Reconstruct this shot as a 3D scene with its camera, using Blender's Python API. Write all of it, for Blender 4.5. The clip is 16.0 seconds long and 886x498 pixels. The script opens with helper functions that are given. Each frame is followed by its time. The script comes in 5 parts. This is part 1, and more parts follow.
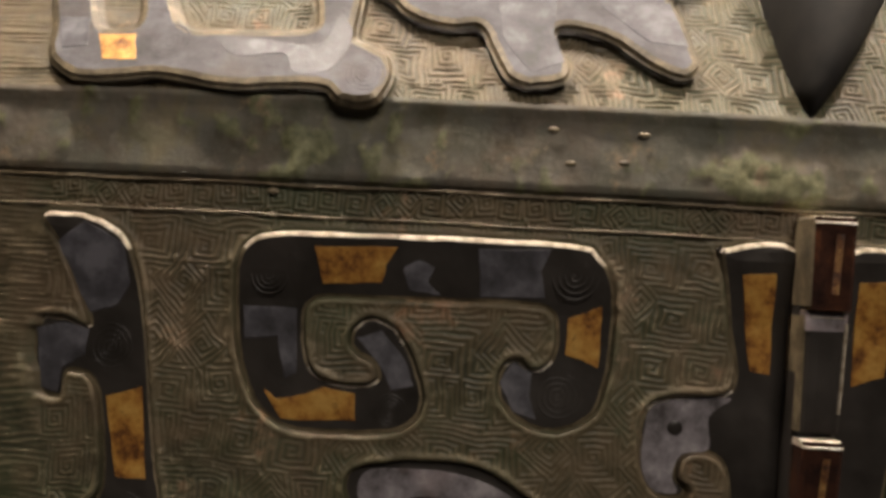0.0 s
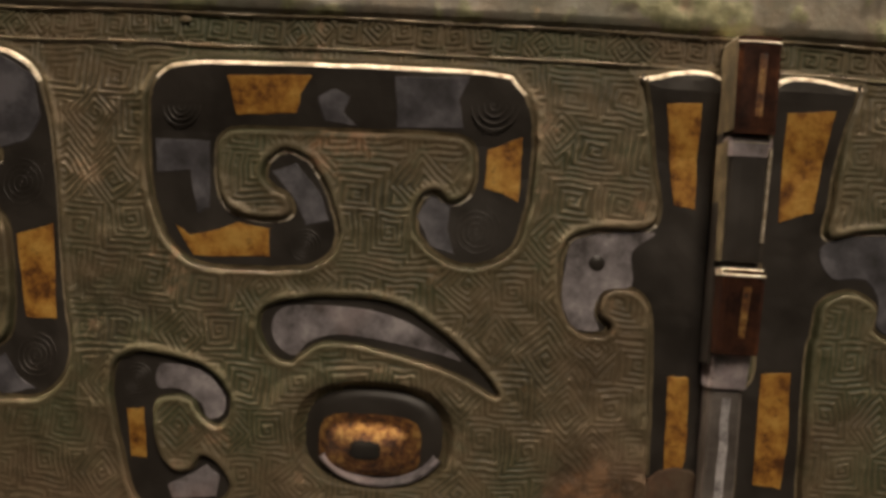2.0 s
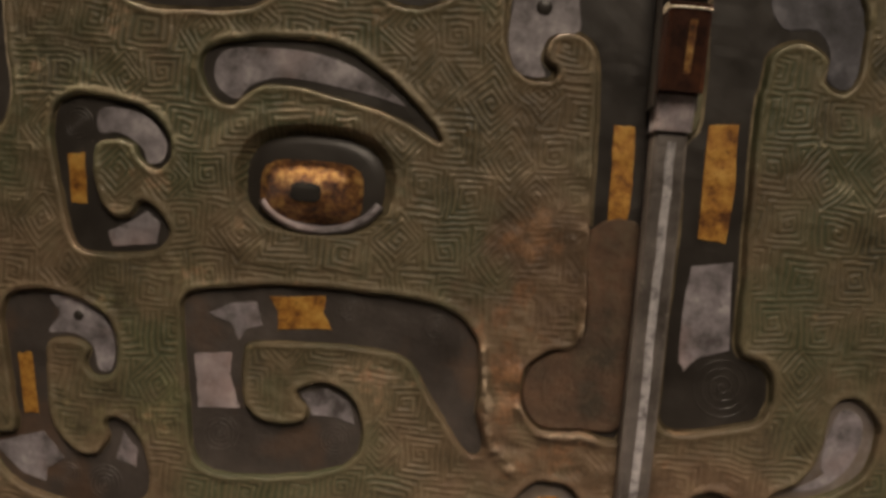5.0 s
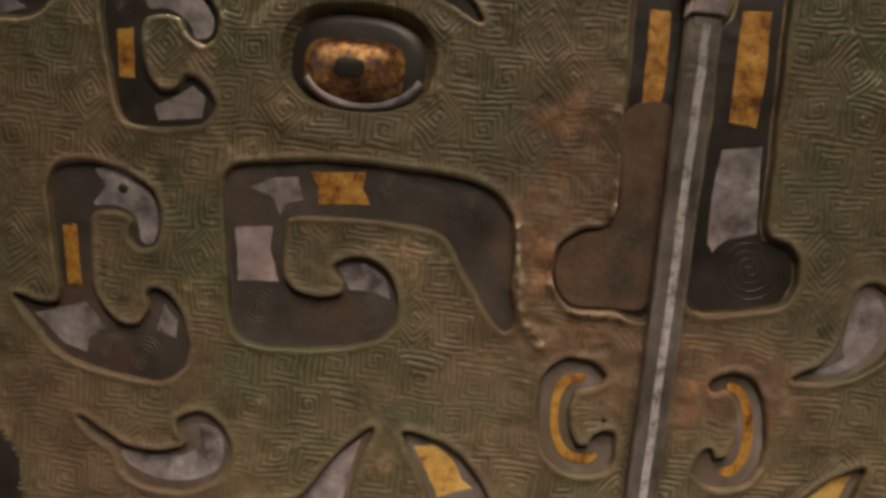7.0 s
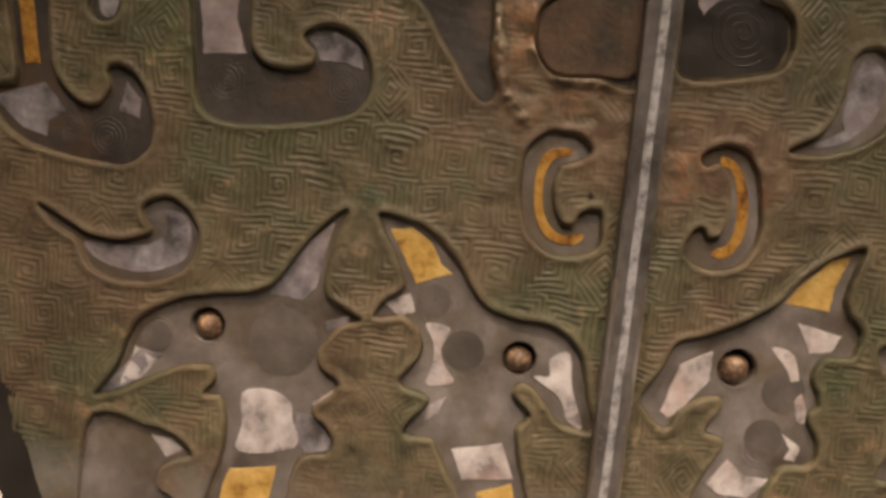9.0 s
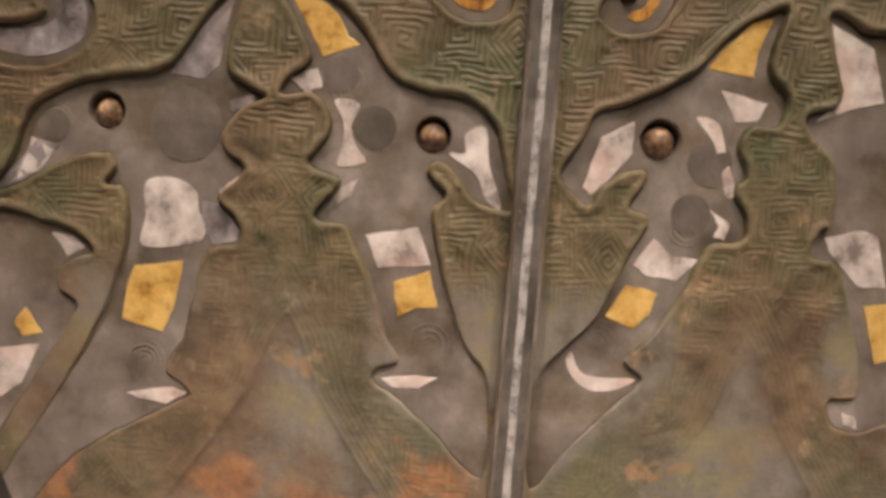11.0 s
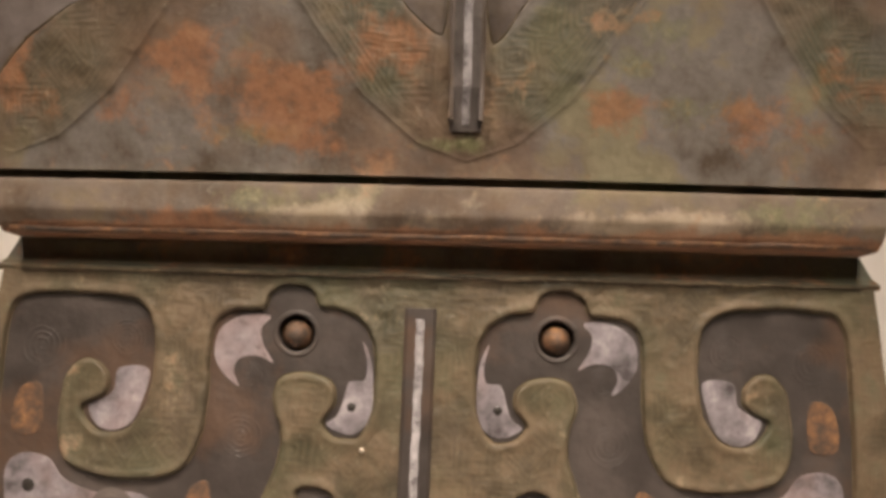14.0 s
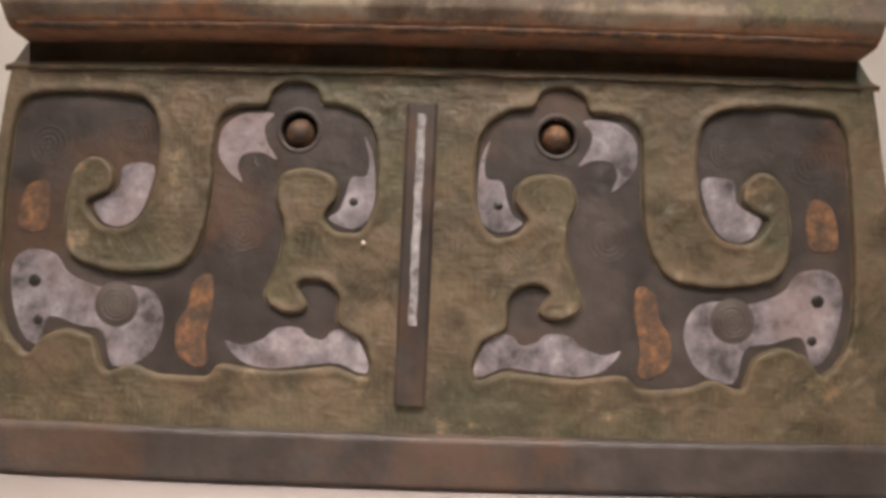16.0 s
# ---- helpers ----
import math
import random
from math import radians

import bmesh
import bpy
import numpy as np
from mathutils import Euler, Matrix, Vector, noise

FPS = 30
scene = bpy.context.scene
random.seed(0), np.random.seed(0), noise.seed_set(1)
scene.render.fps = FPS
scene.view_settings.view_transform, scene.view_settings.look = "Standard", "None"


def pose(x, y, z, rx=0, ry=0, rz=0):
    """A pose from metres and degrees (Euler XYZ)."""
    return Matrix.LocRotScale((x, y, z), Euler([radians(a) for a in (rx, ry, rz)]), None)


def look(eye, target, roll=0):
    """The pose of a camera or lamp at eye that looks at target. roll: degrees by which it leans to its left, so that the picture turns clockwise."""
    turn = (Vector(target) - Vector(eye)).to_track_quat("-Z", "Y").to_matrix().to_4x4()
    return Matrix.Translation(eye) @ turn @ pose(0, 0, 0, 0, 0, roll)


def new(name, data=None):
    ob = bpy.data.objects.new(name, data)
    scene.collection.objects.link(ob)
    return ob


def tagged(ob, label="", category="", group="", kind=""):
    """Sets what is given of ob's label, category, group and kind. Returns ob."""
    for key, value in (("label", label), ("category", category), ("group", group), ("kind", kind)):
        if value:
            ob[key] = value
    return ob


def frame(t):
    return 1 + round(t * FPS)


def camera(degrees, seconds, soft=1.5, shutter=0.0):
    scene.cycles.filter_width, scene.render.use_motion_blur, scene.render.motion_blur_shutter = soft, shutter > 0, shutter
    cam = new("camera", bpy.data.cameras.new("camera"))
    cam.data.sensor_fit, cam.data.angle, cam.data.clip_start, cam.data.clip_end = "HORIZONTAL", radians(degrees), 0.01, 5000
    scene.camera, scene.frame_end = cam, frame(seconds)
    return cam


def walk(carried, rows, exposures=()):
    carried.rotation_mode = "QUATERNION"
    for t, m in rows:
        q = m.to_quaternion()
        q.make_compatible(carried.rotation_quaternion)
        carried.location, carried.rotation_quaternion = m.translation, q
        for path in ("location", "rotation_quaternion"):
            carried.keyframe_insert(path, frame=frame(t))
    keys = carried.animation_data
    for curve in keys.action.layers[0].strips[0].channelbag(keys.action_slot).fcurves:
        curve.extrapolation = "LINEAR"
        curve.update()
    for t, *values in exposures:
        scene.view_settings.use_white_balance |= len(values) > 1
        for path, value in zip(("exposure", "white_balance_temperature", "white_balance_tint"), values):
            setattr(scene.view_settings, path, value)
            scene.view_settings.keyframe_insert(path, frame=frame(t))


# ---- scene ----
from mathutils.geometry import delaunay_2d_cdt

cam = camera(50.0, 16.0, soft=3.5, shutter=0.3)
# seconds, eye, then degrees: turn to the left, look up, lean to the right
ROWS = [
    (0, -0.1242, -0.3033, 0.6098, -0.98, 1.69, -3.14),
    (0.5, -0.1212, -0.298, 0.5913, -0.88, 1.54, -3.48),
    (1, -0.1147, -0.2903, 0.5738, -0.82, 1.39, -3.46),
    (1.5, -0.103, -0.2888, 0.5634, -0.54, 1.35, -3.39),
    (2, -0.0934, -0.294, 0.562, -0.78, 0.9, -3.44),
    (2.5, -0.0868, -0.2948, 0.5553, -0.68, 1, -3.49),
    (3, -0.0792, -0.2904, 0.5423, -0.54, 0.87, -3.52),
    (3.5, -0.077, -0.2861, 0.5264, -0.52, 0.29, -3.72),
    (4, -0.0734, -0.2899, 0.5166, -0.49, 0.12, -4.02),
    (4.5, -0.0702, -0.2907, 0.5009, -0.67, -0.13, -4.34),
    (4.7, -0.0697, -0.2894, 0.4962, -0.7, -0.21, -4.44),
    (6.8, -0.0761, -0.2979, 0.4522, -0.82, -0.44, -5.94),
    (7, -0.0785, -0.2983, 0.4499, -0.81, -0.5, -5.91),
    (7.5, -0.0756, -0.297, 0.4336, -0.68, -0.55, -5.85),
    (8, -0.0748, -0.2931, 0.4165, -0.54, -0.89, -5.98),
    (8.5, -0.0694, -0.285, 0.3935, -0.62, -1.14, -5.58),
    (8.7, -0.0674, -0.2838, 0.3884, -0.69, -1.22, -5.55),
    (10.8, -0.034, -0.2739, 0.3128, -1.25, 0.28, -4.17),
    (11, -0.0325, -0.2705, 0.3037, -1.32, 0.36, -4.02),
    (11.5, -0.0271, -0.265, 0.2753, -1.3, 0.83, -3.7),
    (12, -0.0197, -0.2605, 0.248, -1.03, 0.84, -3.07),
    (12.5, -0.0163, -0.2607, 0.2236, -1, 1, -2.54),
    (13, -0.0151, -0.2593, 0.1972, -0.86, 1.44, -1.98),
    (13.3, -0.0123, -0.259, 0.187, -0.67, 1.52, -1.69),
    (13.5, -0.0134, -0.2609, 0.1803, -0.6, 1.44, -1.63),
    (14, -0.0062, -0.2598, 0.1564, -0.09, 1.36, -1.43),
    (14.5, -0.0014, -0.2613, 0.1448, 0.01, 1.24, -1.33),
    (15, 0.0001, -0.2634, 0.1267, -0.07, 1.31, -1.49),
    (15.5, 0.0006, -0.264, 0.1084, 0.13, 1.27, -1.37),
    (16, -0.0015, -0.2613, 0.0888, 0.51, 1.24, -1.56),
]


def carried_pose(x, y, z, turn, up, lean):
    return pose(x, y, z, 0, 0, turn) @ pose(0, 0, 0, 90 + up) @ pose(0, 0, 0, 0, 0, -lean)


walk(cam, [(t, carried_pose(*row)) for t, *row in ROWS],
     exposures=[(0, -0.4, 5850, 10), (1, -0.15, 6250, 10), (2, -0.1, 6500, 10), (4.5, -0.05, 6500, 10), (7, 0.0, 6500, 10), (11, 0.35, 6400, 10), (12.5, 0.4, 6300, 10), (14.5, -0.15, 6200, 11), (16, -0.25, 5800, 12)])

# ---- world and lamps ----
world = bpy.data.worlds.new("world")
scene.world = world
world.use_nodes = True
world.node_tree.nodes["Background"].inputs[0].default_value = (1.0, 0.86, 0.70, 1)
world.node_tree.nodes["Background"].inputs[1].default_value = 0.05


def lamp(name, eye, target, power, size, colour, spread=180):
    data = bpy.data.lights.new(name, "AREA")
    data.energy, data.size, data.color, data.spread = power, size, colour, radians(spread)
    ob = new(name, data)
    ob.matrix_world = look(eye, target)
    return ob


def spot(name, eye, target, power, size, colour, cone):
    data = bpy.data.lights.new(name, "SPOT")
    data.energy, data.shadow_soft_size, data.color = power, size, colour
    data.spot_size, data.spot_blend = radians(cone), 1.0
    ob = new(name, data)
    ob.matrix_world = look(eye, target)
    return ob


WARM = (1.0, 0.80, 0.60)
lamp("case_spot_left", (-0.34, -0.075, 1.62), (-0.12, 0.02, 0.3), 2.5, 0.06, WARM, 60)
lamp("case_spot_right", (0.34, -0.06, 1.62), (0.05, 0.02, 0.3), 2.5, 0.06, WARM, 60)
lamp("case_spot_back", (-0.1, 0.75, 1.62), (-0.05, 0.95, 0.2), 26, 0.10, WARM, 100)
spot("gallery_spot_left", (-0.60, -1.00, 2.05), (-0.07, 0.03, 0.31), 225, 0.12, (1.0, 0.81, 0.66), 15)
spot("gallery_spot_right", (0.50, -1.00, 2.05), (0.04, 0.03, 0.31), 200, 0.12, (1.0, 0.81, 0.66), 15)
# Unseen soft fill, added from the front to lift the dim upper belly.
lamp("added_fill_lamp", (0.25, -2.3, 2.35), (-0.05, 0.0, 0.3), 46.0, 1.0, (1.0, 0.83, 0.65))

# ---- materials ----


def material(name, build):
    m = bpy.data.materials.new(name)
    m.use_nodes = True
    t = m.node_tree
    build(t, t.nodes["Principled BSDF"])
    return m


def link(t, a, b):
    t.links.new(a, b)


def coords(t):
    return t.nodes.new("ShaderNodeTexCoord").outputs["Object"]


def noise_tex(t, scale, detail=5.0, rough=0.6):
    n = t.nodes.new("ShaderNodeTexNoise")
    n.inputs["Scale"].default_value, n.inputs["Detail"].default_value, n.inputs["Roughness"].default_value = scale, detail, rough
    link(t, coords(t), n.inputs["Vector"])
    return n.outputs["Fac"]


def ramp(t, fac, stops):
    r = t.nodes.new("ShaderNodeValToRGB")
    e = r.color_ramp.elements
    e[0].position, e[0].color = stops[0][0], (*stops[0][1], 1)
    e[1].position, e[1].color = stops[-1][0], (*stops[-1][1], 1)
    for p, c in stops[1:-1]:
        k = e.new(p)
        k.color = (*c, 1)
    link(t, fac, r.inputs[0])
    return r.outputs[0]


def grey(t, fac, lo, hi, a=0.0, b=1.0):
    return ramp(t, fac, [(lo, (a, a, a)), (hi, (b, b, b))])


def mix(t, fac, a, b):
    n = t.nodes.new("ShaderNodeMixRGB")
    for s, v in ((n.inputs[0], fac), (n.inputs[1], a), (n.inputs[2], b)):
        if isinstance(v, (int, float)):
            s.default_value = v
        elif isinstance(v, tuple):
            s.default_value = (*v, 1)
        else:
            link(t, v, s)
    return n.outputs[0]


def mul(t, a, b):
    n = t.nodes.new("ShaderNodeMath")
    n.operation = "MULTIPLY"
    link(t, a, n.inputs[0])
    if isinstance(b, (int, float)):
        n.inputs[1].default_value = b
    else:
        link(t, b, n.inputs[1])
    return n.outputs[0]


def add(t, a, b):
    n = t.nodes.new("ShaderNodeMath")
    link(t, a, n.inputs[0])
    if isinstance(b, (int, float)):
        n.inputs[1].default_value = b
    else:
        link(t, b, n.inputs[1])
    return n.outputs[0]


def attribute(t, name):
    n = t.nodes.new("ShaderNodeAttribute")
    n.attribute_name = name
    return n.outputs["Fac"]


def bump(t, b, fac, strength, distance):
    n = t.nodes.new("ShaderNodeBump")
    n.inputs["Strength"].default_value, n.inputs["Distance"].default_value = strength, distance
    link(t, fac, n.inputs["Height"])
    link(t, n.outputs[0], b.inputs["Normal"])


def patina(t, b):
    """Green and brown bronze with a grey bare skirt, rust and worn ridges."""
    fine, mid, wide = noise_tex(t, 420, 6), noise_tex(t, 70, 6), noise_tex(t, 16, 4)
    base = ramp(t, mid, [(0.32, (0.042, 0.038, 0.021)), (0.45, (0.092, 0.078, 0.043)), (0.57, (0.150, 0.112, 0.064)), (0.70, (0.082, 0.092, 0.050))])
    base = mix(t, grey(t, wide, 0.45, 0.56), base, mix(t, 0.7, base, (0.050, 0.074, 0.034)))
    base = mix(t, grey(t, noise_tex(t, 30, 7, 0.65), 0.54, 0.64, 0.0, 0.6), base, (0.034, 0.036, 0.024))
    base = mix(t, grey(t, noise_tex(t, 52, 7, 0.65), 0.54, 0.66, 0.0, 0.5), base, (0.175, 0.130, 0.074))
    worn = ramp(t, fine, [(0.3, (0.17, 0.135, 0.078)), (0.7, (0.25, 0.20, 0.115))])
    base = mix(t, mul(t, attribute(t, "ridge"), 0.55), base, worn)
    blotch = noise_tex(t, 34, 9, 0.68)
    bare = ramp(t, blotch, [(0.36, (0.090, 0.066, 0.044)), (0.44, (0.150, 0.130, 0.106)), (0.54, (0.205, 0.186, 0.164)), (0.60, (0.24, 0.205, 0.150)), (0.68, (0.34, 0.30, 0.225))])
    moss = grey(t, noise_tex(t, 34, 6), 0.55, 0.66)
    bare = mix(t, mul(t, moss, 0.55), bare, (0.18, 0.165, 0.075))
    base = mix(t, attribute(t, "bare"), base, bare)
    brown = ramp(t, mid, [(0.3, (0.085, 0.055, 0.036)), (0.5, (0.155, 0.098, 0.060)), (0.68, (0.24, 0.165, 0.100))])
    base = mix(t, attribute(t, "crust"), base, brown)
    ragged = add(t, mul(t, noise_tex(t, 44, 10, 0.72), 3.2), -1.6)
    mossy = ramp(t, fine, [(0.3, (0.085, 0.095, 0.036)), (0.7, (0.25, 0.25, 0.12))])
    base = mix(t, grey(t, add(t, attribute(t, "moss"), ragged), 0.30, 0.75, 0.0, 0.75), base, mossy)
    base = mix(t, grey(t, add(t, attribute(t, "pale"), ragged), 0.30, 0.70, 0.0, 0.75), base, ramp(t, mid, [(0.3, (0.30, 0.235, 0.155)), (0.7, (0.50, 0.42, 0.32))]))
    rusty = ramp(t, noise_tex(t, 120, 8, 0.7), [(0.34, (0.16, 0.085, 0.045)), (0.52, (0.33, 0.145, 0.062)), (0.75, (0.42, 0.22, 0.11))])
    base = mix(t, grey(t, add(t, attribute(t, "rust"), ragged), 0.36, 0.74, 0.0, 0.68), base, rusty)
    base = mix(t, mul(t, grey(t, fine, 0.60, 0.72), 0.35), base, (0.30, 0.27, 0.20))
    link(t, base, b.inputs["Base Color"])
    link(t, mix(t, attribute(t, "bare"), grey(t, mid, 0.3, 0.7, 0.42, 0.72), grey(t, mid, 0.3, 0.7, 0.68, 0.85)), b.inputs["Roughness"])
    bump(t, b, mix(t, 0.5, fine, noise_tex(t, 150, 8, 0.7)), 0.5, 0.0010)


def slate(t, b):
    fine, mid = noise_tex(t, 300, 5), noise_tex(t, 45, 6)
    base = ramp(t, mid, [(0.34, (0.098, 0.080, 0.068)), (0.45, (0.165, 0.140, 0.124)), (0.55, (0.205, 0.178, 0.162)), (0.68, (0.290, 0.252, 0.232))])
    base = mix(t, mul(t, grey(t, fine, 0.58, 0.7), 0.4), base, (0.17, 0.15, 0.12))
    stain = grey(t, noise_tex(t, 30, 8, 0.7), 0.46, 0.60)
    base = mix(t, mul(t, stain, 0.75), base, ramp(t, mid, [(0.3, (0.085, 0.064, 0.042)), (0.7, (0.160, 0.118, 0.070))]))
    link(t, base, b.inputs["Base Color"])
    link(t, grey(t, mid, 0.3, 0.7, 0.34, 0.55), b.inputs["Roughness"])
    bump(t, b, mix(t, 0.7, fine, noise_tex(t, 110, 6)), 0.5, 0.0011)


def disc_bronze(t, b):
    mid = noise_tex(t, 60, 6)
    link(t, ramp(t, mid, [(0.3, (0.085, 0.070, 0.060)), (0.5, (0.125, 0.106, 0.094)), (0.7, (0.18, 0.152, 0.134))]), b.inputs["Base Color"])
    link(t, grey(t, mid, 0.3, 0.7, 0.4, 0.6), b.inputs["Roughness"])
    bump(t, b, noise_tex(t, 280, 5), 0.4, 0.0009)


def dim_black(t, b):
    fine, mid = noise_tex(t, 260, 5), noise_tex(t, 50, 6)
    link(t, ramp(t, mid, [(0.3, (0.022, 0.019, 0.016)), (0.7, (0.052, 0.045, 0.039))]), b.inputs["Base Color"])
    link(t, grey(t, mid, 0.3, 0.7, 0.3, 0.5), b.inputs["Roughness"])
    bump(t, b, fine, 0.2, 0.0005)


def gilt(t, b):
    fine, mid = noise_tex(t, 380, 6), noise_tex(t, 130, 6, 0.7)
    base = ramp(t, mid, [(0.36, (0.13, 0.050, 0.014)), (0.46, (0.42, 0.19, 0.036)), (0.54, (0.57, 0.30, 0.060)), (0.66, (0.68, 0.40, 0.10))])
    link(t, mix(t, mul(t, grey(t, fine, 0.62, 0.70), 0.7), base, (0.16, 0.07, 0.02)), b.inputs["Base Color"])
    b.inputs["Metallic"].default_value = 0.25
    link(t, grey(t, mid, 0.3, 0.7, 0.55, 0.4), b.inputs["Roughness"])
    bump(t, b, mid, 0.5, 0.0012)


def pearl(t, b):
    mid, wide = noise_tex(t, 85, 6, 0.65), noise_tex(t, 30, 3)
    base = ramp(t, mid, [(0.36, (0.075, 0.066, 0.066)), (0.46, (0.19, 0.172, 0.182)), (0.56, (0.29, 0.265, 0.282)), (0.66, (0.45, 0.415, 0.43))])
    base = mix(t, grey(t, wide, 0.5, 0.72), base, mix(t, 0.5, base, (0.52, 0.38, 0.36)))
    base = mix(t, mul(t, grey(t, noise_tex(t, 200, 5), 0.64, 0.72), 0.6), base, (0.10, 0.09, 0.085))
    link(t, base, b.inputs["Base Color"])
    b.inputs["Roughness"].default_value = 0.55
    bump(t, b, mid, 0.5, 0.001)


def bright_gilt(t, b):
    fine, mid = noise_tex(t, 330, 6), noise_tex(t, 110, 6, 0.65)
    base = ramp(t, mid, [(0.33, (0.36, 0.18, 0.045)), (0.43, (0.66, 0.40, 0.105)), (0.6, (0.82, 0.56, 0.19))])
    link(t, mix(t, mul(t, grey(t, fine, 0.62, 0.70), 0.5), base, (0.30, 0.14, 0.04)), b.inputs["Base Color"])
    b.inputs["Metallic"].default_value = 0.2
    b.inputs["Roughness"].default_value = 0.45
    bump(t, b, mid, 0.6, 0.0014)


def pale_pearl(t, b):
    mid, wide = noise_tex(t, 85, 6, 0.65), noise_tex(t, 38, 3)
    base = ramp(t, mid, [(0.36, (0.22, 0.185, 0.175)), (0.44, (0.46, 0.405, 0.39)), (0.54, (0.62, 0.56, 0.545)), (0.66, (0.78, 0.73, 0.71))])
    base = mix(t, grey(t, wide, 0.5, 0.66), base, mix(t, 0.6, base, (0.58, 0.40, 0.35)))
    base = mix(t, mul(t, grey(t, noise_tex(t, 150, 5), 0.60, 0.70), 0.6), base, (0.15, 0.13, 0.12))
    link(t, base, b.inputs["Base Color"])
    b.inputs["Roughness"].default_value = 0.38
    bump(t, b, mid, 0.5, 0.001)


def dark_pearl(t, b):
    mid = noise_tex(t, 75, 6, 0.65)
    link(t, ramp(t, mid, [(0.32, (0.036, 0.034, 0.036)), (0.50, (0.085, 0.082, 0.094)), (0.64, (0.17, 0.165, 0.185))]), b.inputs["Base Color"])
    b.inputs["Roughness"].default_value = 0.55
    bump(t, b, mid, 0.5, 0.001)


def lilac(t, b):
    mid, fine = noise_tex(t, 60, 6, 0.65), noise_tex(t, 260, 5)
    base = ramp(t, mid, [(0.30, (0.050, 0.046, 0.047)), (0.48, (0.095, 0.090, 0.098)), (0.68, (0.17, 0.165, 0.185))])
    link(t, mix(t, mul(t, grey(t, noise_tex(t, 20, 5), 0.5, 0.65), 0.5), base, (0.13, 0.10, 0.07)), b.inputs["Base Color"])
    b.inputs["Roughness"].default_value = 0.72
    bump(t, b, fine, 0.4, 0.0008)


# Pale metal for edges whose bright line of light is put into colour.
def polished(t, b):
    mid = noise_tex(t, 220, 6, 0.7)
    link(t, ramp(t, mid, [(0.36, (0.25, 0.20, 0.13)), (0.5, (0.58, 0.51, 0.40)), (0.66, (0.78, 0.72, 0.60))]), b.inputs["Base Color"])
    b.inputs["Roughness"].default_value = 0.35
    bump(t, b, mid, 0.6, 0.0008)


def copper(t, b):
    mid = noise_tex(t, 160, 6, 0.7)
    link(t, ramp(t, mid, [(0.36, (0.075, 0.056, 0.042)), (0.50, (0.15, 0.088, 0.052)), (0.60, (0.25, 0.130, 0.060)), (0.70, (0.38, 0.22, 0.10))]), b.inputs["Base Color"])
    b.inputs["Roughness"].default_value = 0.65
    bump(t, b, mid, 0.5, 0.001)


def amber(t, b):
    mid = noise_tex(t, 210, 9, 0.75)
    link(t, ramp(t, mid, [(0.38, (0.028, 0.012, 0.006)), (0.47, (0.15, 0.055, 0.015)), (0.55, (0.34, 0.165, 0.04)), (0.66, (0.62, 0.38, 0.12))]), b.inputs["Base Color"])
    b.inputs["Roughness"].default_value = 0.6
    bump(t, b, mid, 0.9, 0.003)


def brown_eye(t, b):
    mid = noise_tex(t, 260, 6, 0.7)
    link(t, ramp(t, mid, [(0.35, (0.07, 0.045, 0.030)), (0.5, (0.20, 0.125, 0.080)), (0.66, (0.62, 0.38, 0.22))]), b.inputs["Base Color"])
    b.inputs["Roughness"].default_value = 0.4


def worn_lit_edge(t, b):
    mid = noise_tex(t, 75, 8, 0.7)
    link(t, ramp(t, mid, [(0.36, (0.070, 0.056, 0.033)), (0.50, (0.150, 0.120, 0.072)), (0.66, (0.31, 0.25, 0.155))]), b.inputs["Base Color"])
    b.inputs["Roughness"].default_value = 0.5
    bump(t, b, mid, 0.5, 0.0008)


def crust(t, b):
    mid, wide = noise_tex(t, 190, 8, 0.7), noise_tex(t, 60, 5)
    base = ramp(t, wide, [(0.35, (0.055, 0.042, 0.028)), (0.50, (0.098, 0.060, 0.038)), (0.66, (0.150, 0.085, 0.050))])
    link(t, mix(t, grey(t, mid, 0.48, 0.72), base, (0.135, 0.098, 0.060)), b.inputs["Base Color"])
    b.inputs["Roughness"].default_value = 0.75
    bump(t, b, mid, 0.7, 0.0016)


def rib_bronze(t, b):
    fine, mid = noise_tex(t, 320, 6), noise_tex(t, 60, 7, 0.65)
    base = ramp(t, mid, [(0.34, (0.055, 0.047, 0.041)), (0.5, (0.115, 0.101, 0.092)), (0.68, (0.19, 0.168, 0.154))])
    link(t, mix(t, mul(t, grey(t, fine, 0.58, 0.7), 0.5), base, (0.24, 0.21, 0.18)), b.inputs["Base Color"])
    link(t, grey(t, mid, 0.3, 0.7, 0.3, 0.5), b.inputs["Roughness"])
    bump(t, b, fine, 0.5, 0.0010)


def umber(t, b):
    fine, mid = noise_tex(t, 300, 5), noise_tex(t, 45, 6)
    base = ramp(t, mid, [(0.3, (0.044, 0.037, 0.033)), (0.5, (0.066, 0.056, 0.050)), (0.7, (0.100, 0.083, 0.073))])
    base = mix(t, mul(t, grey(t, noise_tex(t, 26, 6), 0.52, 0.64), 0.5), base, (0.15, 0.085, 0.048))
    link(t, base, b.inputs["Base Color"])
    link(t, grey(t, mid, 0.3, 0.7, 0.36, 0.55), b.inputs["Roughness"])
    bump(t, b, fine, 0.4, 0.0009)


def near_black(t, b):
    n = noise_tex(t, 90, 5)
    link(t, ramp(t, n, [(0.3, (0.008, 0.007, 0.006)), (0.7, (0.022, 0.019, 0.015))]), b.inputs["Base Color"])
    b.inputs["Roughness"].default_value = 0.85


